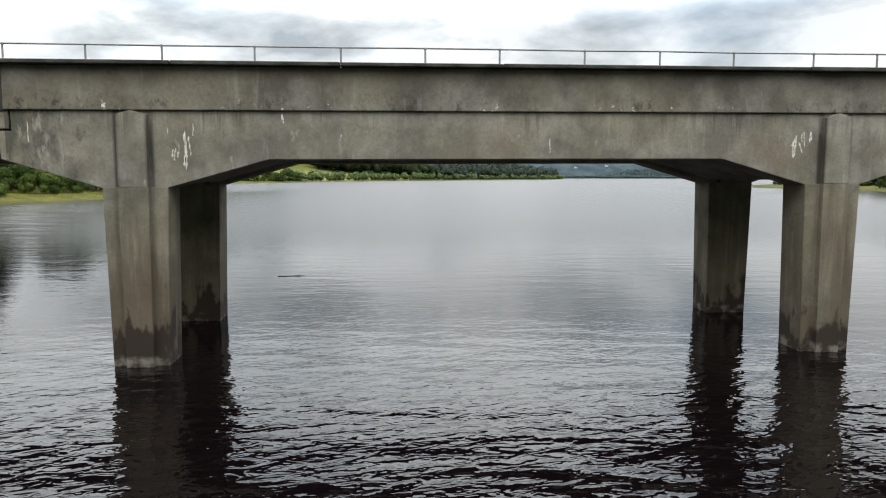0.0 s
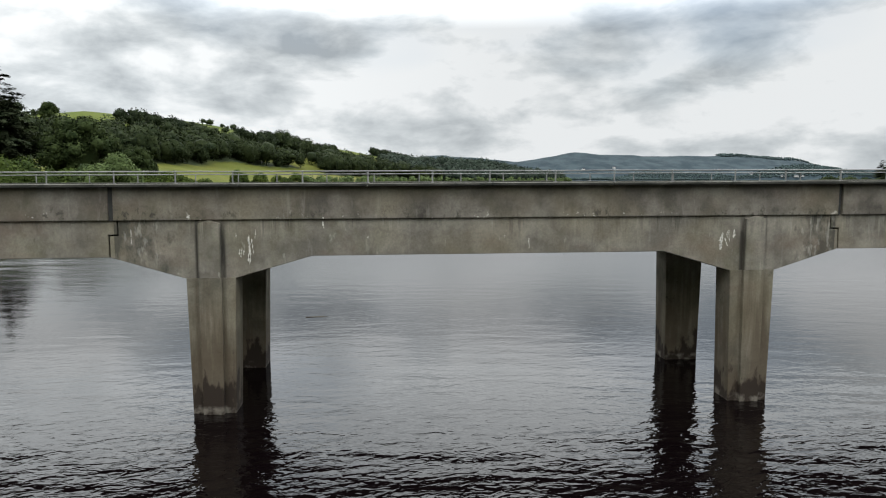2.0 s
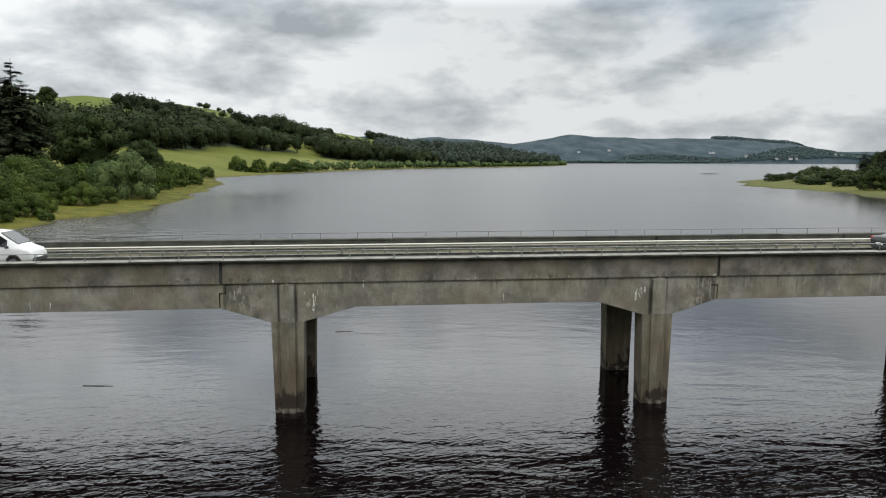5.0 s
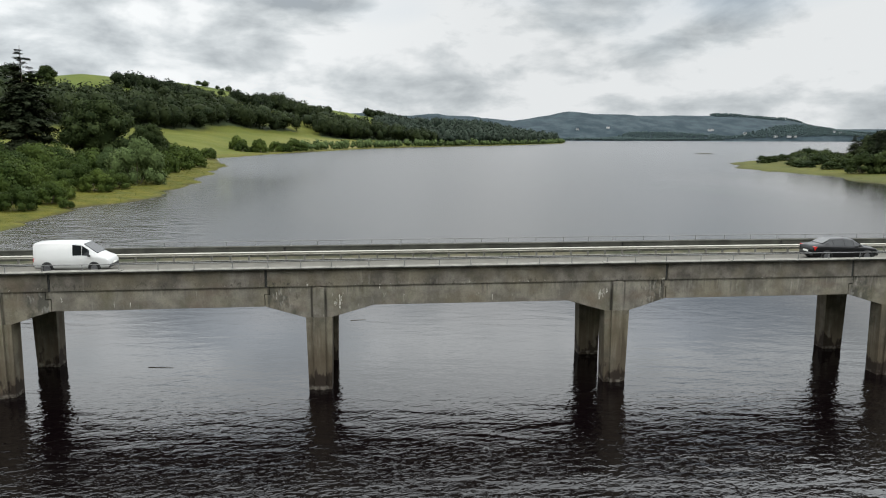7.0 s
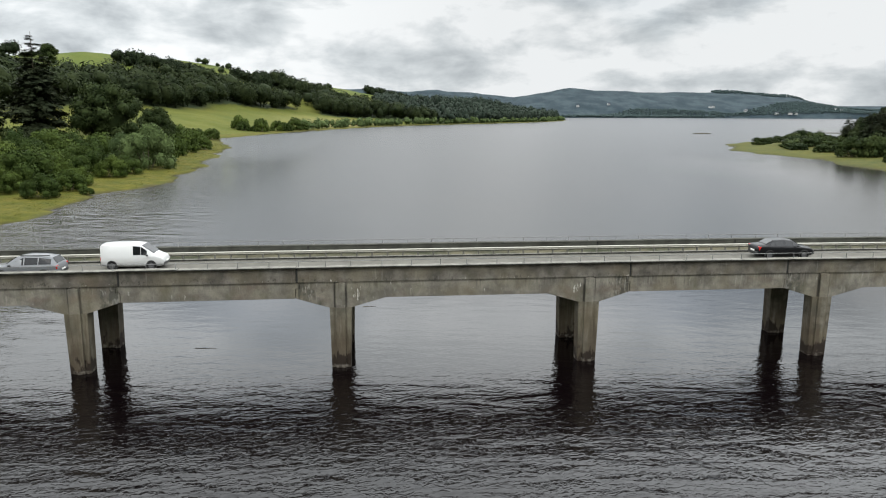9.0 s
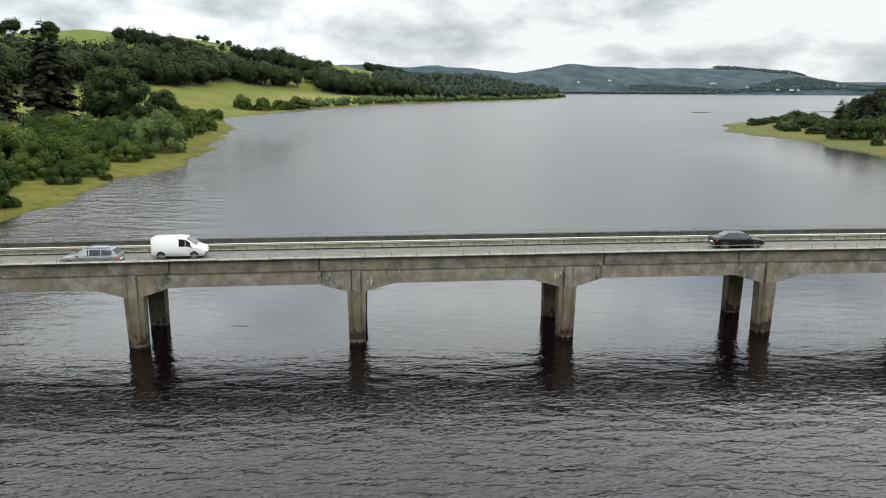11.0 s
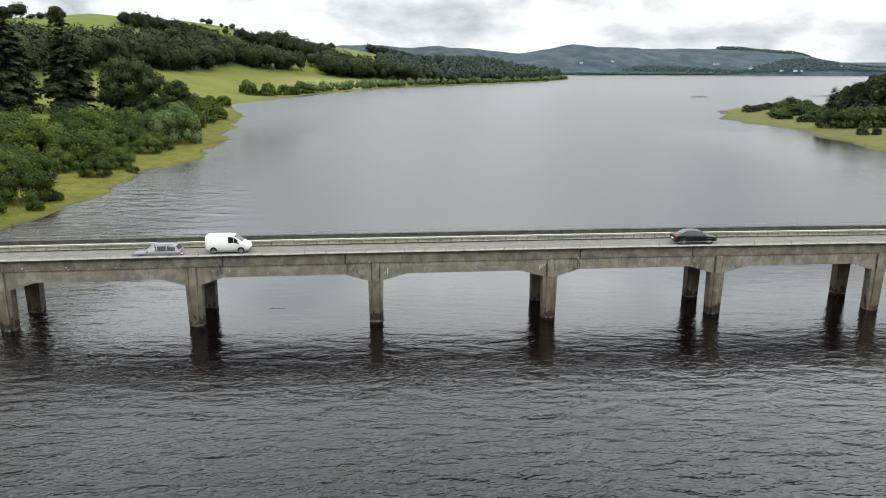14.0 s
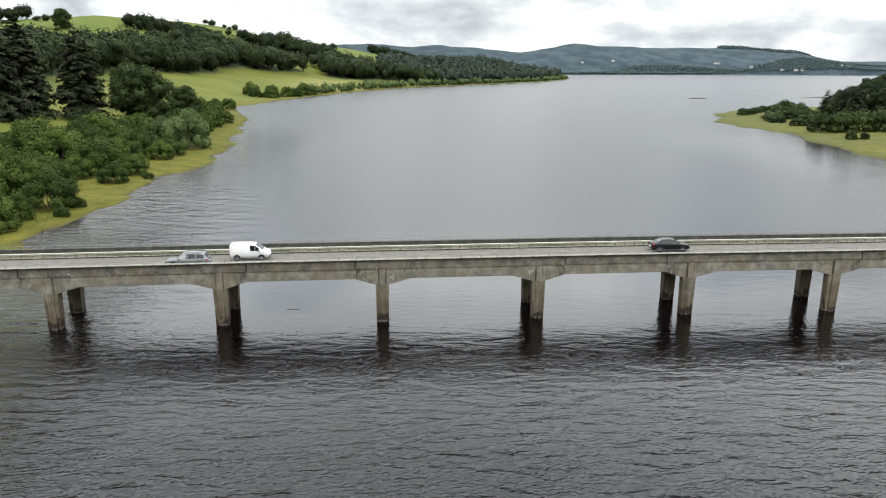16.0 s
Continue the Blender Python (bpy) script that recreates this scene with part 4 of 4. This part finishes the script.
OAKS = [make_oak(s, "broad old dark green broadleaf tree at a pasture edge") for s in (21, 22)]
LIGHT_OAK = make_oak(23, "dark green tree in a small lakeside wood", 34, 110, 0.75, "wood")
for i, (x, y, w, h) in enumerate(((-94, 219, 1.08, 1.03), (-85, 244, 0.66, 0.72), (-117, 272, 0.8, 0.95), (-88, 262, 0.5, 0.62))):
    put(OAKS[i % 2], x, y, 47 * i, (w, w, h))
put(OAKS[1], -320, 699, 200, (0.85, 0.85, 0.85))
FIRS = [make_conifer(s, "tall dark ragged conifer with drooping boughs in a pasture") for s in (31, 32)]
for i, (x, y, s) in enumerate(((-113, 209, 0.82), (-124, 188, 0.78), (-131, 205, 0.72), (-120, 165, 0.62))):
    put(FIRS[i % 2], x, y, 80 * i, (s, s, s))
# dark mixed trees on the eastern shore
r2 = random.Random(5)
for i in range(58):
    x = 222 + 105 * r2.random()
    y = 214 + (x - 222) * 0.95 + r2.uniform(-10, 62)
    s = r2.uniform(0.32, 0.46) + 0.5 * min(1, (x - 222) / 60)
    tagged(put(LIGHT_OAK, x, y, r2.uniform(0, 360), (s * 0.85, s * 0.85, s)), "dark green tree in a small lakeside wood", group="eastern lakeside wood")
for i in range(8):
    x = 214 + 30 * r2.random()
    tagged(put(FIRS[i % 2], x, 232 + (x - 214) * 1.6 + r2.uniform(0, 25), r2.uniform(0, 360), (0.42, 0.42, 0.3 + 0.08 * r2.random())),
           "small dark pine beside a lakeside wood", group="eastern lakeside wood")
for ob in [PALE] + BUSHES + FAR_BUSHES + EAST + OAKS + FIRS + [LIGHT_OAK]:
    drop_master(ob)


def scatter_wood(name, label, mat, x0, x1, y0, y1, step, keep, high, cards, seed, leaf=1.25, broad=1.0, low=0.66, lobes=1, even=(0.6, 1.3)):
    """A wood too far off to count: crowns on trunks, on a jittered grid."""
    rs = np.random.RandomState(seed)
    gx, gy = np.meshgrid(np.arange(x0, x1, step), np.arange(y0, y1, step))
    x = (gx + rs.uniform(-0.45, 0.45, gx.shape) * step).ravel()
    y = (gy + rs.uniform(-0.45, 0.45, gy.shape) * step).ravel()
    ok = keep(x, y, shore_distance(x, y), rs)
    x, y = x[ok], y[ok]
    z = land_height(x, y)
    wood = Leaves(seed)
    for px, py, pz in zip(x, y, z):
        h = high * rs.uniform(*even)
        r = h * broad * rs.uniform(0.2, 0.36)
        wood.trunk((px, py, pz - 0.5), (px, py, pz + 0.55 * h), 0.02 * h, 0.012 * h)
        wood.clump((px, py, pz + low * h), (r, r, (1.0 - low) * h), cards, leaf, 0.72, 1.02)
        for lobe in range(lobes):
            a, q, up = rs.uniform(0, 6.283), rs.uniform(0.45, 0.85), rs.uniform(-0.28, 0.16)
            s = rs.uniform(0.5, 0.8)
            wood.clump((px + q * r * math.cos(a), py + q * r * math.sin(a), pz + (low + up) * h), (s * r, s * r, 0.3 * s * h), cards // 2, leaf, 0.72, 1.02)
    return tagged(wood.build(name, mat), label, "trees", kind="stuff")


def hill_wood(x, y, d, rs):
    return is_wood(x, y, d) & (y < 960)


def along(x, y, x0, y0, x1, y1, wide):
    """Within so many metres of a straight line."""
    dx, dy = x1 - x0, y1 - y0
    k = np.clip(((x - x0) * dx + (y - y0) * dy) / (dx * dx + dy * dy), 0, 1)
    return np.hypot(x - x0 - k * dx, y - y0 - k * dy) < wide


def hilltop(x, y, d, rs):
    """Copses on the hilltop pastures."""
    return along(x, y, -270, 765, -216, 782, 13) | along(x, y, -216, 782, -192, 802, 10) | along(x, y, -182, 903, -150, 912, 12) | along(x, y, -150, 930, -117, 1007, 11) | along(x, y, -450, 775, -402, 780, 15) | along(x, y, -12, 1345, 42, 1405, 20)


def hedges(x, y, d, rs):
    """Thin field hedges and single hedgerow trees on the hilltop."""
    thin = rs.uniform(0, 1, x.shape)
    low = along(x, y, -262, 812, -190, 907, 3) | along(x, y, -300, 815, -262, 812, 3) | along(x, y, -190, 907, -150, 960, 3) | along(x, y, -130, 1030, -80, 1180, 3)
    return (low & (thin < 0.85)) | (along(x, y, -238, 958, -205, 985, 5) & (thin < 0.5)) | (along(x, y, -388, 768, -340, 742, 7) & (thin < 0.35))


def point_wood(x, y, d, rs):
    return is_wood(x, y, d) & (y >= 960)


def margin(x, y, d, rs):
    left = x < 80 + 0.45 * np.maximum(y - 700, 0)
    return left & (d > 4) & (d < 21) & (y > 590) & (rs.uniform(0, 1, x.shape) < np.clip(0.35 + (y - 590) / 500, 0, 0.8))


def field_trees(x, y, d, rs):
    left = x < 80 + 0.45 * np.maximum(y - 700, 0)
    near_wood = along(x, y, -82, 905, 12, 938, 16) & (rs.uniform(0, 1, x.shape) < 0.7)
    return left & near_wood


scatter_wood("hillside_wood", "dense dark green broadleaf wood on a hillside", "wood", -420, 240, 100, 980, 13.0, hill_wood, 25, 280, 41, 1.2, 1.45, 0.53, 3, (0.75, 1.14))
scatter_wood("hilltop_copse", "dark dense tree clumps on hilltop pasture", "wood", -560, 70, 640, 1430, 8, hilltop, 15, 120, 42, 1.1, 1.3, 0.5, 2, (0.75, 1.15))
scatter_wood("hilltop_hedge", "dark hedges and hedgerow trees on hilltop pasture", "wood", -560, 60, 640, 1200, 6, hedges, 5, 60, 47, 0.8, 2.0, 0.5, 1, (0.5, 1.9))
scatter_wood("point_wood", "dense dark conifer wood on a wooded point", "spruce", 0, 440, 950, 1660, 12.5, point_wood, 21, 50, 43, 1.7, 1.0, 0.53, 2, (0.5, 1.2))
scatter_wood("shore_scrub", "low green scrub along the lake margin", "pale_willow", -110, 440, 585, 1600, 7, margin, 8, 60, 44, 1.0, 1.5, 0.5, 1, (0.45, 1.3))
scatter_wood("field_trees", "scattered green trees at a wood's edge", "wood", -220, 160, 60, 960, 11, field_trees, 17, 120, 45, 1.2, 1.25, 0.52)


def far_keep(x, y, d, rs):
    thin = rs.uniform(0, 1, x.shape)
    shore = (d > 8) & (d < 150 + 90 * np.sin(x / 130.0)) & (thin < 0.9)
    crest = (np.abs(y - 3240) < 45) & (x > 1560) & (x < 2440) & (thin < 0.7)
    return (y > 2160) & (shore | crest)


scatter_wood("distant_wood", "woods on far hills across the lake, haze-tinted blue-green", "hazy_farwood", 350, 2450, 2250, 3420, 10, far_keep, 9, 8, 46, 2.2, 1.7, 0.5)


# reeds and rough grass along the margins
def build_reeds():
    rs = np.random.RandomState(77)
    x = np.concatenate([rs.uniform(-92, -46, 60000), rs.uniform(152, 235, 16000)])
    y = np.concatenate([rs.uniform(5, 330, 60000), rs.uniform(120, 370, 16000)])
    d = shore_distance(x, y)
    ok = (d > -0.6) & (d < np.where(x > 0, 5, 15))
    x, y = x[ok], y[ok]
    z = np.maximum(land_height(x, y), -0.1)
    k = len(x)
    a, h, w = rs.uniform(0, 6.283, k), rs.uniform(0.04, 0.17, k), rs.uniform(0.02, 0.045, k)
    lean = rs.normal(0, 0.5, (k, 2))
    c, s = np.cos(a), np.sin(a)
    v = np.stack([np.stack([x - c * w, y - s * w, z - 0.1], 1), np.stack([x + c * w, y + s * w, z - 0.1], 1),
                  np.stack([x + c * w * 0.7 + lean[:, 0], y + s * w * 0.7 + lean[:, 1], z + h], 1),
                  np.stack([x - c * w * 0.7 + lean[:, 0], y - s * w * 0.7 + lean[:, 1], z + h * 0.85], 1)], axis=1).reshape(-1, 3)
    tagged(from_arrays("reeds", v, np.arange(4 * k).reshape(k, 4), "reed"), "yellow-green reeds and rushes on the lake margin", "reeds", kind="stuff")


build_reeds()


def floating_branch(x, y, length, turn):
    ob = thing("floating_branch", "thin dark dead branch floating on the lake", "branch")
    ob.matrix_world = pose(x, y, 0.0, 0, 0, turn)
    wood = part("stem", tube((-length / 2, 0, 0.015), (length / 2, 0.05, 0.02), 0.02, 6, 0.009), "bark", ob)
    part("twig", tube((0.1 * length, 0.02, 0.02), (0.3 * length, 0.16, 0.06), 0.012, 5, 0.005), "bark", wood)


floating_branch(2.4, 15.4, 1.2, 4)
floating_branch(-9.6, 4.5, 1.6, -8)


# ---- far houses ----
def far_house(x, y, w, turn):
    z = ground_z(x, y)
    h = thing("house", "small white house on a far wooded shore", "house", "far shore houses")
    h.matrix_world = pose(x, y, z, 0, 0, turn)
    part("wall", block(-w, w, -4, 4, -1, 5.5), "whitewash", h)
    part("roof", prism([(-w - 0.4, 5.5), (w + 0.4, 5.5), (w + 0.4, 5.8), (0.6 * w, 9), (-0.6 * w, 9), (-w - 0.4, 5.8)], -4.5, 4.5), "slate", h, "dark slate roof")
    part("door", block(-0.6, 0.6, -4.06, -3.9, 0, 2.2), "slate", h)
    for u in (-0.6 * w, 0.6 * w):
        part("window", block(u - 0.7, u + 0.7, -4.06, -3.9, 1.2, 2.7), "slate", h)


MAT["whitewash"] = plain("whitewashed_render", (0.42, 0.415, 0.4), 0.8, vary=0.05)
MAT["slate"] = plain("slate", (0.07, 0.075, 0.085), 0.6)
for i, (x, y, w) in enumerate(((1363, 2845, 7), (1378, 2848, 6), (1479, 2775, 8), (1490, 2790, 6), (1596, 2745, 9), (1655, 2748, 10), (1682, 2752, 8), (1922, 2822, 8), (1908, 2842, 6), (938, 2866, 7), (802, 2842, 7))):
    far_house(x, y, 0.75 * w, 15 * math.sin(5 * i))


# ---- vehicles ----
MAT["glass"] = plain("dark_car_glass", (0.008, 0.009, 0.01), 0.12, vary=0.1, spec=0.3)
MAT["tyre"] = plain("tyre_rubber", (0.018, 0.018, 0.018), 0.85)
MAT["rim"] = plain("alloy_rim", (0.12, 0.12, 0.125), 0.4, metal=0.6)
MAT["trim"] = plain("black_plastic_trim", (0.02, 0.02, 0.02), 0.6)
MAT["lamp"] = plain("clear_lamp", (0.7, 0.7, 0.7), 0.15)
MAT["tail"] = plain("red_tail_lamp", (0.35, 0.015, 0.012), 0.2)
MAT["plate"] = plain("pale_plate", (0.7, 0.7, 0.66), 0.5, vary=0.05)


def paint(name, color, metal):
    m, make, link, p = material(name)
    n = noise_at(make, link, scaled_position(make, link, (1, 1, 1)), 2.0, 3)
    link(blend(make, link, n, tuple(0.9 * c for c in color), color), p.inputs["Base Color"])
    p.inputs["Metallic"].default_value, p.inputs["Roughness"].default_value = metal, 0.32
    p.inputs["Coat Weight"].default_value, p.inputs["Coat Roughness"].default_value = 0.25, 0.03
    p.inputs["Specular IOR Level"].default_value = 0.12
    return m


def ring(st):
    x, z0, zb, zr, wb, wr = st
    half = [(wb * 0.86, z0), (wb * 0.98, z0 + 0.16), (wb, (z0 + zb) / 2), (wb * 0.985, zb - 0.07), (wb * 0.955, zb), (wr, zr - 0.05), (wr * 0.9, zr - 0.005), (wr * 0.45, zr + 0.03)]
    return [(x, -w, z) for w, z in half] + [(x, w, z) for w, z in reversed(half)]


def build_vehicle(name, label, color, metal, stations, cabin, wheels, wheel_r, place, turn, van=False):
    car = thing(name, label, "van" if van else "car")
    car.matrix_world = pose(*place, 0, 0, turn)
    bm = bmesh.new()
    loops = [[bm.verts.new(p) for p in ring(s)] for s in stations]
    n = len(loops[0])
    for a, b in zip(loops, loops[1:]):
        for i in range(n):
            bm.faces.new((a[i], a[(i + 1) % n], b[(i + 1) % n], b[i]))
    bm.faces.new(loops[0][::-1])
    bm.faces.new(loops[-1])
    bmesh.ops.recalc_face_normals(bm, faces=bm.faces)
    body = part("body", bm, paint(name + "_paint", color, metal), car, smooth=True)
    # side glass, split by pillars, lying just proud of the cabin
    def side(st, k, out):
        x, z0, zb, zr, wb, wr = st
        w = (wb * 0.955) * (1 - k) + wr * k
        return (x, w + out, zb + (zr - 0.05 - zb) * k)
    for i, j in cabin["sides"]:
        a, b = stations[i], stations[j]
        for sy in (-1, 1):
            bm = bmesh.new()
            vs = []
            for out in (0.012, -0.02):
                q = [side(a, 0.12, out), side(b, 0.12, out), side(b, 0.92, out), side(a, 0.92, out)]
                mx = (a[0] + b[0]) / 2
                vs.append([bm.verts.new((mx + (p[0] - mx) * 0.93, sy * p[1], p[2])) for p in q])
            for c in range(4):
                bm.faces.new((vs[0][c], vs[0][(c + 1) % 4], vs[1][(c + 1) % 4], vs[1][c]))
            bm.faces.new(vs[0])
            bm.faces.new(vs[1][::-1])
            bmesh.ops.recalc_face_normals(bm, faces=bm.faces)
            part("side_window", bm, "glass", car, "dark window glass")
    for nm, i, j in cabin["screens"]:
        a, b = stations[i], stations[j]
        bm = bmesh.new()
        q = [(a[0], -a[5] * 0.84, a[3] + 0.03), (a[0], a[5] * 0.84, a[3] + 0.03), (b[0], b[5] * 0.84, b[3] + 0.03), (b[0], -b[5] * 0.84, b[3] + 0.03)]
        mx, mz = (a[0] + b[0]) / 2, (a[3] + b[3]) / 2
        top = [bm.verts.new((mx + (p[0] - mx) * 0.85, p[1], mz + (p[2] - mz) * 0.85 + 0.025)) for p in q]
        low = [bm.verts.new((v.co.x, v.co.y, v.co.z - 0.04)) for v in top]
        for c in range(4):
            bm.faces.new((top[c], top[(c + 1) % 4], low[(c + 1) % 4], low[c]))
        bm.faces.new(top)
        bm.faces.new(low[::-1])
        bmesh.ops.recalc_face_normals(bm, faces=bm.faces)
        part(nm, bm, "glass", car, "dark sloping glass")
    wmax = max(s[4] for s in stations)
    for x in wheels:
        for sy in (-1, 1):
            y = sy * (wmax - 0.1)
            part("wheel_arch", tube((x, y - 0.1, wheel_r + 0.02), (x, y + 0.112, wheel_r + 0.02), wheel_r + 0.07, 20), "trim", car)
            bm = tube((x, y - 0.1, wheel_r), (x, y + 0.118, wheel_r), wheel_r, 22)
            wheel = part("wheel", bm, "tyre", car, "black tyre")
            rim = tube((x, y + sy * 0.05, wheel_r), (x, y + sy * 0.124, wheel_r), wheel_r * 0.66, 18)
            part("rim", rim, "rim", wheel, "dull grey alloy rim")
    f, r = stations[-2], stations[1]
    for sy in (-1, 1):
        part("headlight", block(f[0] - 0.14, f[0] + 0.07, sy * f[4] * 0.72 - 0.2, sy * f[4] * 0.72 + 0.2, f[2] - 0.2, f[2] - 0.04, 0.03), "lamp", car, "clear headlight")
        part("tail_light", block(r[0] - 0.07, r[0] + 0.14, sy * r[4] * 0.84 - 0.13, sy * r[4] * 0.84 + 0.13, r[2] - 0.28, r[2] - 0.02, 0.03), "tail", car, "red tail light")
        part("mirror", block(cabin["mirror"] - 0.08, cabin["mirror"] + 0.08, sy * (wmax + 0.1) - 0.08, sy * (wmax + 0.1) + 0.08, cabin["mz"], cabin["mz"] + 0.14, 0.03), "trim", car)
    for nm, s, sg in (("front_bumper", stations[-1], 1), ("rear_bumper", stations[0], -1)):
        part(nm, block(s[0] - 0.12, s[0] + 0.04, -s[4] * 0.95, s[4] * 0.95, s[1] + 0.0, s[1] + 0.2, 0.04) if sg > 0 else
             block(s[0] - 0.04, s[0] + 0.12, -s[4] * 0.95, s[4] * 0.95, s[1] + 0.0, s[1] + 0.2, 0.04), "trim", car)
        part("number_plate", block(s[0] + sg * 0.035 - 0.02, s[0] + sg * 0.035 + 0.02, -0.26, 0.26, s[1] + 0.2, s[1] + 0.31), "plate", car)
    return car


SALOON = [(-2.28, 0.36, 0.86, 0.88, 0.76, 0.62), (-2.16, 0.25, 0.98, 1.0, 0.86, 0.7), (-1.62, 0.2, 1.0, 1.06, 0.9, 0.66), (-0.95, 0.2, 0.97, 1.4, 0.91, 0.6), (-0.2, 0.2, 0.95, 1.47, 0.91, 0.6),
          (0.45, 0.2, 0.93, 1.41, 0.91, 0.6), (1.15, 0.2, 0.91, 0.97, 0.9, 0.7), (1.95, 0.24, 0.82, 0.85, 0.86, 0.62), (2.24, 0.32, 0.64, 0.66, 0.74, 0.5)]
build_vehicle("saloon_car", "black saloon car driving along the bridge", (0.006, 0.006, 0.007), 0.0, SALOON,
              dict(sides=((2, 3), (3, 4), (4, 5), (5, 6)), screens=(("rear_window", 2, 3), ("windscreen", 5, 6)), mirror=0.75, mz=0.95),
              (-1.4, 1.35), 0.32, (34.5, 4.2, Z_ROAD + fall(34.5)), 0)
SUV = [(-2.24, 0.42, 0.9, 0.95, 0.78, 0.66), (-2.14, 0.3, 1.05, 1.1, 0.88, 0.7), (-1.85, 0.26, 1.08, 1.56, 0.91, 0.64), (-1.0, 0.24, 1.05, 1.68, 0.92, 0.64), (-0.1, 0.24, 1.02, 1.7, 0.92, 0.64),
       (0.45, 0.24, 1.0, 1.6, 0.92, 0.62), (1.2, 0.24, 0.98, 1.06, 0.91, 0.72), (1.95, 0.28, 0.9, 0.94, 0.87, 0.64), (2.24, 0.36, 0.7, 0.72, 0.76, 0.52)]
suv = build_vehicle("estate_car", "silver compact estate car with roof rails driving along the bridge", (0.13, 0.134, 0.14), 0.25, SUV,
                    dict(sides=((2, 3), (3, 4), (4, 6)), screens=(("rear_window", 1, 2), ("windscreen", 5, 6)), mirror=0.75, mz=1.02),
                    (-1.35, 1.38), 0.35, (-20.2, 1.6, Z_ROAD + fall(-20.2)), 180)
suv.matrix_world = suv.matrix_world @ Matrix.Diagonal((1, 1, 0.93, 1))
for sy in (-1, 1):
    part("roof_rail", block(-1.7, 0.2, sy * 0.56 - 0.02, sy * 0.56 + 0.02, 1.68, 1.75, 0.01), "trim", suv)
VAN = [(-2.45, 0.4, 1.0, 1.78, 0.86, 0.76), (-2.38, 0.3, 1.02, 1.92, 0.93, 0.8), (-1.5, 0.26, 1.04, 1.97, 0.95, 0.8), (0.1, 0.26, 1.06, 1.97, 0.95, 0.8), (0.72, 0.26, 1.08, 1.91, 0.95, 0.77), (1.2, 0.26, 1.08, 1.57, 0.945, 0.785),
       (1.75, 0.26, 1.08, 1.2, 0.94, 0.8), (2.25, 0.3, 0.96, 1.0, 0.9, 0.66), (2.45, 0.36, 0.74, 0.76, 0.8, 0.54)]
van = build_vehicle("panel_van", "white panel van driving along the bridge", (0.42, 0.42, 0.41), 0.0, VAN,
              dict(sides=((3, 4), (4, 5)), screens=(("windscreen", 4, 6),), mirror=1.25, mz=1.1), (-1.55, 1.5), 0.34, (-14.0, 4.1, Z_ROAD + fall(-14)), 0, van=True)
van.matrix_world = van.matrix_world @ Matrix.Diagonal((0.88, 0.94, 0.92, 1))
